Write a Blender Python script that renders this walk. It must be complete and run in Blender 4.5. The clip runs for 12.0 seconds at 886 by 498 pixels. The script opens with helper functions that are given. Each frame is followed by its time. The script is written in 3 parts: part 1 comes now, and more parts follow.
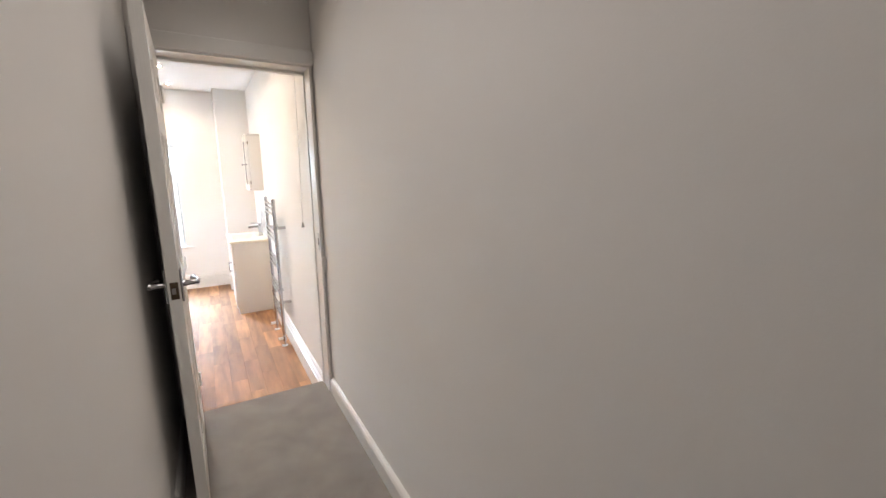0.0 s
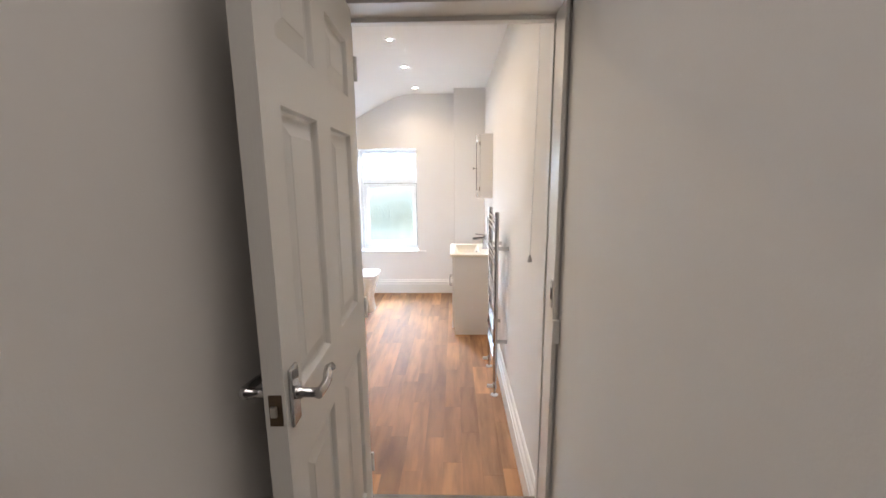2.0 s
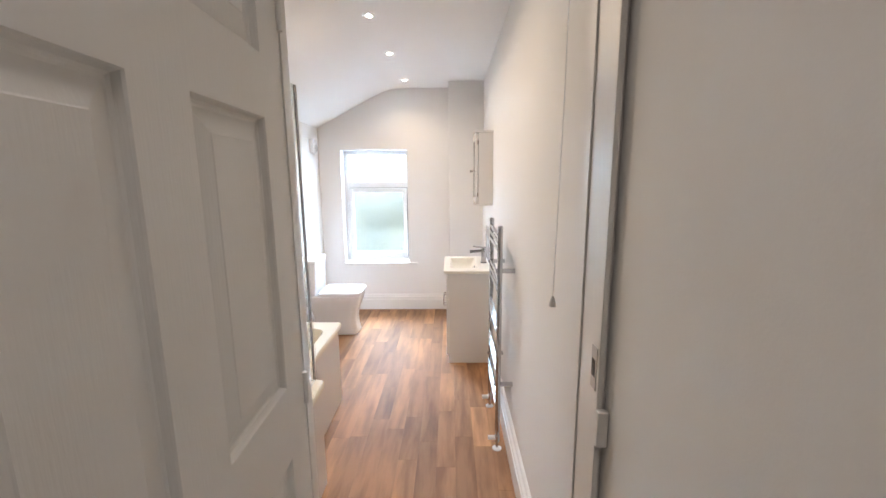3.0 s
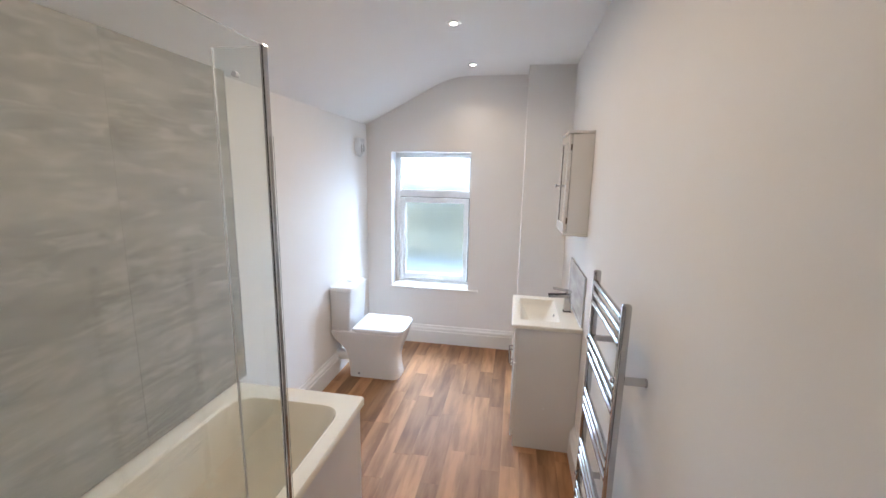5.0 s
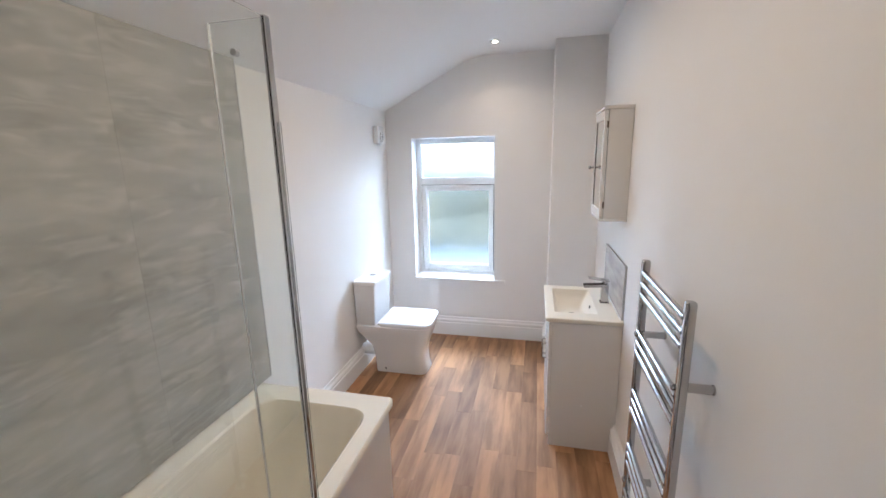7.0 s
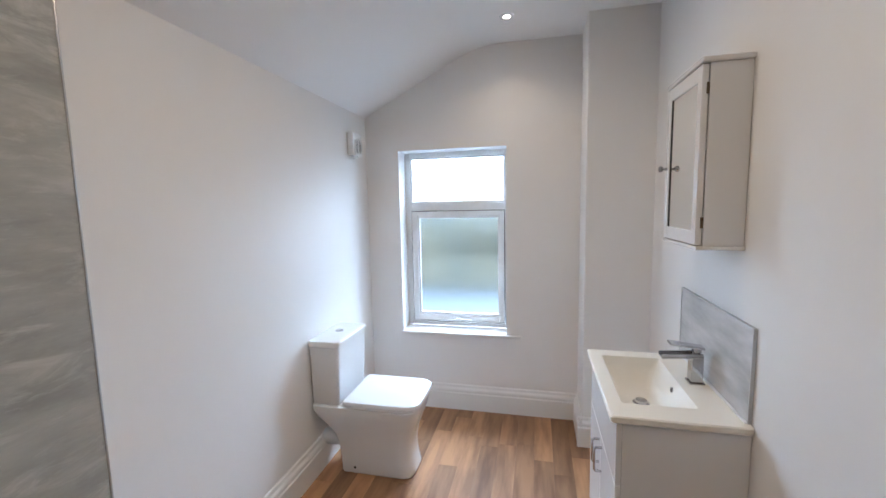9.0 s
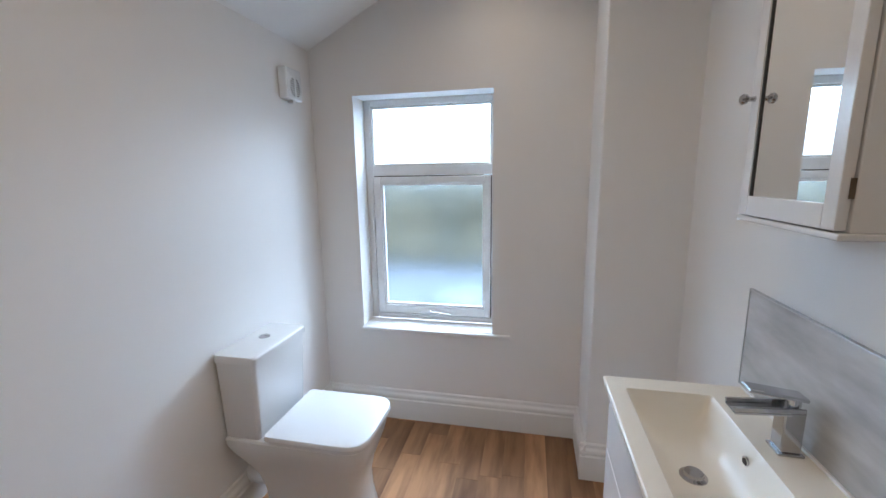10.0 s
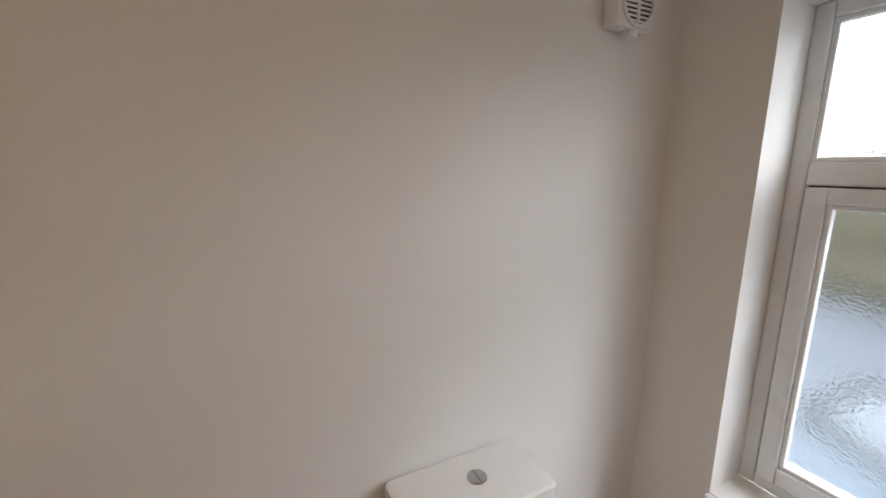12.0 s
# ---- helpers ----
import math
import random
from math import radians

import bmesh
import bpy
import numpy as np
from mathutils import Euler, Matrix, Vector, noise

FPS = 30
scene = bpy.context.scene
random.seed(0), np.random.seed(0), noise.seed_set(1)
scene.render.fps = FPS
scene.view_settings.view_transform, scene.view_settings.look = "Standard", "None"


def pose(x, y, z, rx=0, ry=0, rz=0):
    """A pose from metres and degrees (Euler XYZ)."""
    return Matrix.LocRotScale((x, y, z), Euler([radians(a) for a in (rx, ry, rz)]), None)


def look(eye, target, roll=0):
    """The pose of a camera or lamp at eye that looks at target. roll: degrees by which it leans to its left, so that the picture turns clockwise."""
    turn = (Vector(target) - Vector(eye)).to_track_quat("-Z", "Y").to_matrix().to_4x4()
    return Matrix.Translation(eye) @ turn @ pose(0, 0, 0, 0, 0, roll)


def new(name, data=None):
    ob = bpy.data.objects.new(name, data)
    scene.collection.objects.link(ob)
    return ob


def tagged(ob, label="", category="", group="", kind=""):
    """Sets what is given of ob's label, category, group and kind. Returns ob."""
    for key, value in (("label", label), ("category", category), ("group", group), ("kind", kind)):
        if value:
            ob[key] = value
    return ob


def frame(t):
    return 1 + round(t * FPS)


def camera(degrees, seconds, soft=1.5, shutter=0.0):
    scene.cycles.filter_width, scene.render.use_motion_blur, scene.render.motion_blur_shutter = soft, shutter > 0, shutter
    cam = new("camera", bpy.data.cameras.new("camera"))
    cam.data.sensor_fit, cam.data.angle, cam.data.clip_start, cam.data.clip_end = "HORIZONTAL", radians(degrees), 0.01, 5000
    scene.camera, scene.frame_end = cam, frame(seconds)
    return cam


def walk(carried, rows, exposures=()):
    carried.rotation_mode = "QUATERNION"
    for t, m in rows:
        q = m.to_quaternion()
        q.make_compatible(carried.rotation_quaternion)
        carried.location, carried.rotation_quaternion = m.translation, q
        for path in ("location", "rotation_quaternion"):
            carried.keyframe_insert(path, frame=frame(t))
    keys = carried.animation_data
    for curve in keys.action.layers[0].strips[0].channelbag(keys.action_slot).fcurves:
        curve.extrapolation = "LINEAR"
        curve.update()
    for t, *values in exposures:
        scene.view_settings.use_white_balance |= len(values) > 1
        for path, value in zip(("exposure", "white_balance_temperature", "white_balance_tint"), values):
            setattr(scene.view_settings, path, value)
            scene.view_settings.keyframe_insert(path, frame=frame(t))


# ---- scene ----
cam = camera(95.3, 12.0)
PATH = [
    (0, (0.054, -0.019, 1.487), (1.044, 1.676, 1.104), -0.4),
    (0.5, (0.185, 0.104, 1.494), (0.549, 2.026, 1.077), 0.1),
    (1, (0.223, 0.305, 1.478), (0.246, 2.26, 1.054), -0.1),
    (1.5, (0.222, 0.644, 1.498), (0.178, 2.607, 1.115), -0.5),
    (2, (0.251, 0.94, 1.5), (0.195, 2.907, 1.14), -0.5),
    (2.5, (0.282, 1.203, 1.522), (0.221, 3.17, 1.164), -0.7),
    (3, (0.271, 1.459, 1.512), (0.231, 3.428, 1.163), -0.5),
    (5, (0.199, 2.342, 1.619), (-0.144, 4.278, 1.256), 1.1),
    (5.5, (0.174, 2.401, 1.614), (-0.366, 4.258, 1.103), 2.1),
    (6, (0.193, 2.409, 1.58), (-0.47, 4.147, 0.846), 1.8),
    (6.5, (0.192, 2.421, 1.601), (-0.424, 4.222, 0.988), -0.1),
    (7, (0.149, 2.466, 1.613), (-0.298, 4.369, 1.19), -1.2),
    (9, (-0.014, 3.303, 1.446), (-0.466, 5.239, 1.228), -1.2),
    (9.5, (0.008, 3.648, 1.426), (-0.463, 5.564, 1.102), -0.8),
    (10, (-0.022, 3.927, 1.405), (-0.441, 5.849, 1.044), -0.9),
    (10.5, (-0.089, 4.208, 1.416), (-0.528, 6.123, 1.041), -0.8),
    (11, (-0.156, 4.496, 1.419), (-0.943, 6.299, 1.058), -1.0),
    (11.5, (-0.25, 4.725, 1.462), (-1.542, 6.211, 1.108), -0.6),
    (12, (-0.416, 4.895, 1.45), (-2.164, 5.78, 1.05), -0.1),
]
EXPOSURES = [(0.0, 4.1, 6800, 15), (0.5, 3.95, 6800, 15), (1.5, 3.65, 6800, 16), (2.0, 3.55, 6850, 16), (2.5, 3.6, 6850, 16), (3.0, 3.45, 6750, 16), (5.0, 2.88, 6450, 16), (7.0, 2.84, 6350, 16),
             (9.0, 2.5, 6300, 15), (10.0, 2.1, 6400, 15), (10.5, 1.78, 6600, 15), (11.0, 1.75, 6800, 16), (11.5, 1.62, 7500, 18), (12.0, 1.43, 8800, 23)]
walk(cam, [(t, look(eye, target, roll)) for t, eye, target, roll in PATH], EXPOSURES)
# world, light and exposure are set here
world = bpy.data.worlds.new("sky")
scene.world = world
world.use_nodes = True
wn = world.node_tree.nodes
sky = wn.new("ShaderNodeTexSky")
sky.sky_type, sky.sun_disc = "NISHITA", False
sky.sun_elevation, sky.sun_rotation = radians(38), radians(200)
sky.air_density, sky.dust_density, sky.ozone_density = 1.0, 3.0, 1.0
wn["Background"].inputs[1].default_value = 0.15
world.node_tree.links.new(sky.outputs[0], wn["Background"].inputs[0])


def lamp(name, kind, m, energy, colour, **kw):
    data = bpy.data.lights.new(name, kind)
    data.energy, data.color = energy, colour
    for key, value in kw.items():
        if key == "size":
            data.size = value
        elif key == "size_y":
            data.shape, data.size_y = "RECTANGLE", value
        elif key == "disk":
            data.shape, data.size = "DISK", value
        elif key == "spread":
            data.spread = radians(value)
        elif key == "angle":
            data.angle = radians(value)
    ob = new(name, data)
    ob.matrix_world = m
    return ob


lamp("sun", "SUN", look((-6, 10, 20), (0, 14, -2)), 1.5, (1.0, 0.97, 0.93), angle=15)
# unseen lamp added under the landing ceiling, above the walk, to brighten it
lamp("landing_fill", "AREA", pose(0.22, 1.0, 2.47), 0.29, (1.0, 0.95, 0.90), size=0.4, size_y=2.1, spread=105)
# area lamp added high outside the window, standing in for the sky's light
lamp("sky_stand_in", "AREA", look((-0.45, 8.3, 3.2), (-0.58, 5.4, 1.6)), 180, (0.66, 0.82, 1.0), size=6.5, size_y=2.6)
SPOTS = [(-0.21, 3.30, 0.66, 165), (-0.205, 4.03, 0.42, 170), (-0.195, 4.77, 0.54, 160), (-0.178, 5.64, 0.18, 125)]
for sx, sy, power, beam in SPOTS:
    lamp("downlight_bulb", "AREA", look((sx, sy, 2.447), (sx, sy, 0)), power, (1.0, 0.84, 0.64), disk=0.06, spread=beam)


# materials
def mat(name, colour, rough=0.5, metal=0.0, vary=0.06, scale=6.0, bump=0.0, bump_scale=120.0, stretch=(1, 1, 1), dark=None,
        transmission=0.0, ior=1.45, coat=0.0, sheen=0.0):
    m = bpy.data.materials.new(name)
    m.use_nodes = True
    nt = m.node_tree
    n, link = nt.nodes, nt.links.new
    b = n["Principled BSDF"]
    b.inputs["Roughness"].default_value, b.inputs["Metallic"].default_value = rough, metal
    b.inputs["Transmission Weight"].default_value, b.inputs["IOR"].default_value = transmission, ior
    b.inputs["Coat Weight"].default_value, b.inputs["Sheen Weight"].default_value = coat, sheen
    co = n.new("ShaderNodeNewGeometry")
    mp = n.new("ShaderNodeMapping")
    mp.inputs["Scale"].default_value = stretch
    link(co.outputs["Position"], mp.inputs["Vector"])
    big = n.new("ShaderNodeTexNoise")
    big.inputs["Scale"].default_value, big.inputs["Detail"].default_value = scale, 6.0
    link(mp.outputs[0], big.inputs["Vector"])
    mix = n.new("ShaderNodeMix")
    mix.data_type = "RGBA"
    low = dark if dark else tuple(c * (1 - vary) for c in colour)
    mix.inputs["A"].default_value, mix.inputs["B"].default_value = (*low, 1), (*colour, 1)
    ramp = n.new("ShaderNodeMapRange")
    ramp.inputs["From Min"].default_value, ramp.inputs["From Max"].default_value = 0.3, 0.7
    link(big.outputs["Fac"], ramp.inputs["Value"])
    link(ramp.outputs[0], mix.inputs["Factor"])
    out = mix.outputs["Result"]
    link(out, b.inputs["Base Color"])
    rr = n.new("ShaderNodeMapRange")
    rr.inputs["To Min"].default_value, rr.inputs["To Max"].default_value = max(0.0, rough * 0.85), min(1.0, rough * 1.12)
    link(big.outputs["Fac"], rr.inputs["Value"])
    link(rr.outputs[0], b.inputs["Roughness"])
    if bump:
        fine = n.new("ShaderNodeTexNoise")
        fine.inputs["Scale"].default_value, fine.inputs["Detail"].default_value = bump_scale, 3.0
        link(mp.outputs[0], fine.inputs["Vector"])
        bp = n.new("ShaderNodeBump")
        bp.inputs["Strength"].default_value, bp.inputs["Distance"].default_value = bump, 0.004
        link(fine.outputs["Fac"], bp.inputs["Height"])
        link(bp.outputs[0], b.inputs["Normal"])
    return m


M_WALL = mat("wall_paint", (0.83, 0.815, 0.795), 0.75, vary=0.03, scale=1.4, bump=0.05, bump_scale=220)
M_CEIL = mat("ceiling_paint", (0.87, 0.865, 0.855), 0.8, vary=0.02, scale=1.4, bump=0.1, bump_scale=140)
M_GLOSS = mat("white_gloss_paint", (0.80, 0.79, 0.77), 0.32, vary=0.025, scale=5, bump=0.05, bump_scale=60)
M_DOOR = mat("door_satin_paint", (0.79, 0.78, 0.75), 0.42, vary=0.03, scale=4, bump=0.10, bump_scale=260, stretch=(1, 1, 0.08))
M_UPVC = mat("white_upvc", (0.82, 0.84, 0.85), 0.28, vary=0.015, scale=8)
M_CERAMIC = mat("white_ceramic", (0.77, 0.77, 0.765), 0.2, vary=0.01, scale=3)
M_SEAT = mat("white_seat_plastic", (0.77, 0.78, 0.79), 0.2, vary=0.01, scale=3)
M_ACRYL = mat("bath_acrylic", (0.84, 0.80, 0.70), 0.14, vary=0.015, scale=3, coat=0.2)
M_BASIN = mat("basin_ceramic", (0.84, 0.80, 0.71), 0.30, vary=0.01, scale=3)
M_UNIT = mat("unit_gloss", (0.76, 0.75, 0.74), 0.22, vary=0.015, scale=4)
M_CHROME = mat("chrome", (0.51, 0.51, 0.52), 0.10, 1.0, vary=0.05, scale=20)
M_STEEL = mat("brushed_steel", (0.55, 0.55, 0.55), 0.3, 1.0, vary=0.1, scale=30, stretch=(1, 1, 8))
M_BRONZE = mat("aged_bronze", (0.16, 0.12, 0.085), 0.4, 0.9, vary=0.3, scale=40)
M_DARK = mat("dark_gap", (0.03, 0.03, 0.03), 0.6, vary=0.2)
M_CARPET = mat("taupe_carpet", (0.32, 0.292, 0.268), 0.95, scale=7, dark=(0.225, 0.205, 0.188), bump=1.0, bump_scale=420, sheen=0.25)
M_MIRROR = mat("mirror", (0.90, 0.91, 0.90), 0.015, 1.0, vary=0.0)
M_GLASS = mat("screen_glass", (0.965, 0.99, 0.975), 0.0, transmission=1.0, ior=1.38, vary=0.01)
M_LEAF = mat("foliage", (0.25, 0.255, 0.20), 0.6, scale=0.6, dark=(0.12, 0.15, 0.145), bump=0.6, bump_scale=8)
M_ROAD = mat("wet_tarmac", (0.20, 0.255, 0.33), 0.3, scale=0.8, vary=0.25, bump=0.2, bump_scale=40)
M_GRASS = mat("grass", (0.10, 0.13, 0.05), 0.9, scale=2, vary=0.4)
M_CAR = mat("silver_blue_car_paint", (0.17, 0.24, 0.32), 0.3, 0.2, vary=0.05, coat=0.8)
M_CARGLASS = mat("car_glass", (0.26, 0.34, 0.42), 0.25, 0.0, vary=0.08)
M_TYRE = mat("tyre_rubber", (0.03, 0.03, 0.03), 0.8, vary=0.2)
M_BRICK = mat("far_brick", (0.33, 0.22, 0.17), 0.85, scale=4, vary=0.3)
M_BARK = mat("bark", (0.10, 0.075, 0.05), 0.9, scale=6, vary=0.4)


def glow(name, colour, strength):
    m = bpy.data.materials.new(name)
    m.use_nodes = True
    b = m.node_tree.nodes["Principled BSDF"]
    b.inputs["Base Color"].default_value = (*colour, 1)
    b.inputs["Emission Color"].default_value, b.inputs["Emission Strength"].default_value = (*colour, 1), strength
    return m


M_BULB = glow("lit_lens", (1.0, 0.93, 0.84), 14.0)


def pane_material():
    """Stippled obscure glass: clear body, strong fine relief."""
    m = bpy.data.materials.new("obscure_glass")
    m.use_nodes = True
    nt = m.node_tree
    n, link = nt.nodes, nt.links.new
    b = n["Principled BSDF"]
    b.inputs["Base Color"].default_value = (0.75, 0.905, 1.0, 1)
    b.inputs["Transmission Weight"].default_value, b.inputs["IOR"].default_value, b.inputs["Roughness"].default_value = 1.0, 1.3, 0.2
    co = n.new("ShaderNodeNewGeometry")
    v = n.new("ShaderNodeTexVoronoi")
    v.inputs["Scale"].default_value = 130
    v.feature = "SMOOTH_F1"
    z = n.new("ShaderNodeTexNoise")
    z.inputs["Scale"].default_value = 70
    mixv = n.new("ShaderNodeMath")
    mixv.operation = "ADD"
    link(co.outputs["Position"], v.inputs["Vector"])
    link(co.outputs["Position"], z.inputs["Vector"])
    link(v.outputs["Distance"], mixv.inputs[0])
    link(z.outputs["Fac"], mixv.inputs[1])
    bp = n.new("ShaderNodeBump")
    bp.inputs["Strength"].default_value, bp.inputs["Distance"].default_value = 0.17, 0.004
    link(mixv.outputs[0], bp.inputs["Height"])
    link(bp.outputs[0], b.inputs["Normal"])
    return m


M_PANE = pane_material()
M_SKY = glow("overcast_sky", (0.60, 0.80, 1.0), 0.22)


def plank_material():
    m = mat("oak_laminate", (0.48, 0.262, 0.132), 0.68, scale=3.2, dark=(0.265, 0.136, 0.065), stretch=(5.0, 0.7, 5.0), bump=0.08, bump_scale=60)
    nt = m.node_tree
    n, link = nt.nodes, nt.links.new
    b = n["Principled BSDF"]
    mix = [q for q in n if q.type == "MIX"][0]
    ramp = [q for q in n if q.type == "MAP_RANGE"][0]
    ramp.inputs["From Min"].default_value, ramp.inputs["From Max"].default_value = 0.36, 0.62
    info = n.new("ShaderNodeObjectInfo")
    # each board has its own tone and its own piece of the grain
    mapping = [q for q in n if q.type == "MAPPING"][0]
    comb = n.new("ShaderNodeCombineXYZ")
    mul = n.new("ShaderNodeMath")
    mul.operation, mul.inputs[1].default_value = "MULTIPLY", 37.0
    link(info.outputs["Random"], mul.inputs[0])
    link(mul.outputs[0], comb.inputs["X"])
    link(mul.outputs[0], comb.inputs["Y"])
    link(comb.outputs[0], mapping.inputs["Location"])
    tone = n.new("ShaderNodeValToRGB")
    e = tone.color_ramp.elements
    e[0].position, e[0].color = 0.0, (0.64, 0.61, 0.59, 1)
    e[1].position, e[1].color = 1.0, (1.22, 1.18, 1.12, 1)
    mid = e.new(0.5)
    mid.color = (0.93, 0.90, 0.88, 1)
    link(info.outputs["Random"], tone.inputs["Fac"])
    times = n.new("ShaderNodeMix")
    times.data_type, times.blend_type = "RGBA", "MULTIPLY"
    times.inputs["Factor"].default_value = 1.0
    link(mix.outputs["Result"], times.inputs["A"])
    link(tone.outputs[0], times.inputs["B"])
    link(times.outputs["Result"], b.inputs["Base Color"])
    return m


M_PLANK = plank_material()


def stone_material():
    """Grey stone-effect tile with long level streaks."""
    m = mat("grey_stone_tile", (0.475, 0.47, 0.437), 0.36, scale=1.3, dark=(0.285, 0.286, 0.266), stretch=(1.6, 1.6, 6.0), bump=0.05, bump_scale=30)
    nt = m.node_tree
    n, link = nt.nodes, nt.links.new
    b = n["Principled BSDF"]
    base = [q for q in n if q.type == "MIX"][0]
    for q in n:
        if q.type == "TEX_NOISE":
            q.inputs["Roughness"].default_value = 0.66
    mapping = [q for q in n if q.type == "MAPPING"][0]
    info = n.new("ShaderNodeObjectInfo")
    mul = n.new("ShaderNodeMath")
    mul.operation, mul.inputs[1].default_value = "MULTIPLY", 19.0
    comb = n.new("ShaderNodeCombineXYZ")
    link(info.outputs["Random"], mul.inputs[0])
    link(mul.outputs[0], comb.inputs["X"])
    link(comb.outputs[0], mapping.inputs["Location"])
    vein = n.new("ShaderNodeTexNoise")
    vein.inputs["Scale"].default_value, vein.inputs["Detail"].default_value, vein.inputs["Distortion"].default_value = 3.6, 9.0, 0.7
    link(mapping.outputs[0], vein.inputs["Vector"])
    pick = n.new("ShaderNodeMapRange")
    pick.inputs["From Min"].default_value, pick.inputs["From Max"].default_value = 0.50, 0.75
    vein.inputs["Roughness"].default_value = 0.68
    link(vein.outputs["Fac"], pick.inputs["Value"])
    pale = n.new("ShaderNodeMix")
    pale.data_type = "RGBA"
    pale.inputs["B"].default_value = (0.55, 0.547, 0.515, 1)
    link(pick.outputs[0], pale.inputs["Factor"])
    link(base.outputs["Result"], pale.inputs["A"])
    link(pale.outputs["Result"], b.inputs["Base Color"])
    return m


M_STONE = stone_material()
M_SPLASH = mat("lit_grey_tile", (0.64, 0.64, 0.645), 0.25, scale=2.6, dark=(0.40, 0.40, 0.405), stretch=(1.8, 1.8, 7.0), bump=0.04, bump_scale=30)


# mesh helpers
def box(x0, x1, y0, y1, z0, z1, bevel=0.0, seg=2, bm=None):
    bm = bm or bmesh.new()
    m = Matrix.Translation(((x0 + x1) / 2, (y0 + y1) / 2, (z0 + z1) / 2)) @ Matrix.Diagonal((abs(x1 - x0), abs(y1 - y0), abs(z1 - z0), 1))
    made = bmesh.ops.create_cube(bm, size=1, matrix=m)["verts"]
    if bevel:
        edges = list({e for v in made for e in v.link_edges})
        bmesh.ops.bevel(bm, geom=edges, offset=bevel, segments=seg, affect="EDGES", profile=0.5)
    return bm


def tube(points, radius, sides=14, bm=None):
    """A round bar through the points, with closed ends."""
    bm = bm or bmesh.new()
    pts = [Vector(p) for p in points]
    rings = []
    side = None
    for i, p in enumerate(pts):
        d = (pts[min(i + 1, len(pts) - 1)] - pts[max(i - 1, 0)]).normalized()
        if side is None:
            side = d.orthogonal().normalized()
        side = (side - d * side.dot(d)).normalized()
        up = d.cross(side)
        rings.append([bm.verts.new(p + radius * (math.cos(2 * math.pi * k / sides) * side + math.sin(2 * math.pi * k / sides) * up)) for k in range(sides)])
    for a, b in zip(rings, rings[1:]):
        for k in range(sides):
            bm.faces.new((a[k], a[(k + 1) % sides], b[(k + 1) % sides], b[k]))
    bm.faces.new(rings[0][::-1])
    bm.faces.new(rings[-1])
    return bm


def turned(profile, origin, axis="Z", sides=24, bm=None):
    """Turns (radius, height) pairs round an axis."""
    bm = bm or bmesh.new()
    turn = {"Z": Matrix(), "X": Matrix.Rotation(radians(90), 4, "Y"), "-X": Matrix.Rotation(radians(-90), 4, "Y"), "Y": Matrix.Rotation(radians(-90), 4, "X")}[axis]
    m = Matrix.Translation(origin) @ turn
    rings = [[bm.verts.new(m @ Vector((r * math.cos(2 * math.pi * k / sides), r * math.sin(2 * math.pi * k / sides), h))) for k in range(sides)] for r, h in profile]
    for a, b in zip(rings, rings[1:]):
        for k in range(sides):
            bm.faces.new((a[k], a[(k + 1) % sides], b[(k + 1) % sides], b[k]))
    bm.faces.new(rings[0][::-1])
    bm.faces.new(rings[-1])
    return bm


def rounded(corners, radii, n=6):
    """A polygon with each corner rounded; corners run anticlockwise."""
    out = []
    for i, c in enumerate(corners):
        c = Vector(c)
        a, b = Vector(corners[i - 1]) - c, Vector(corners[(i + 1) % len(corners)]) - c
        r = radii[i] if isinstance(radii, (list, tuple)) else radii
        p, q = c + a.normalized() * r, c + b.normalized() * r
        for k in range(n + 1):
            t = k / n
            out.append((1 - t) ** 2 * p + 2 * t * (1 - t) * c + t * t * q)
    return out


def loft(rings, bm=None, cap_first=True, cap_last=True):
    """Skins closed rings of equal length, each a list of (x, y, z)."""
    bm = bm or bmesh.new()
    vs = [[bm.verts.new(p) for p in ring] for ring in rings]
    n = len(rings[0])
    for a, b in zip(vs, vs[1:]):
        for k in range(n):
            bm.faces.new((a[k], a[(k + 1) % n], b[(k + 1) % n], b[k]))
    if cap_first:
        bm.faces.new(vs[0][::-1])
    if cap_last:
        bm.faces.new(vs[-1])
    return bm


def extrude_profile(profile, a, b, out):
    """Runs a (depth, height) profile from a to b on a wall whose face looks along out."""
    bm = bmesh.new()
    a, b, out = Vector(a), Vector(b), Vector(out)
    ends = [[bm.verts.new(p + out * d + Vector((0, 0, h))) for d, h in profile] for p in (a, b)]
    n = len(profile)
    for k in range(n):
        bm.faces.new((ends[0][k], ends[0][(k + 1) % n], ends[1][(k + 1) % n], ends[1][k]))
    bm.faces.new(ends[0][::-1])
    bm.faces.new(ends[1])
    return bm


def origin_of(ob):
    p = Vector()
    while ob is not None:
        p += ob.location
        ob = ob.parent
    return p


def finish(name, bm, material, smooth=False):
    bmesh.ops.recalc_face_normals(bm, faces=bm.faces)
    me = bpy.data.meshes.new(name)
    bm.to_mesh(me)
    bm.free()
    me.materials.append(material)
    if smooth:
        me.shade_smooth()
        me.set_sharp_from_angle(angle=radians(38))
    return me


def part(name, bm, material, parent, label="", smooth=False, local=False, kind=""):
    """One mesh under a thing or a part; bm is in the world unless local."""
    if not local:
        bmesh.ops.translate(bm, verts=bm.verts, vec=-origin_of(parent))
    ob = new(name, finish(name, bm, material, smooth))
    ob.parent = parent
    return tagged(ob, label, kind=kind)


def thing(name, at, label, category, group=""):
    ob = new(name)
    ob.location = at
    ob.empty_display_size = 0.1
    return tagged(ob, label, category, group)


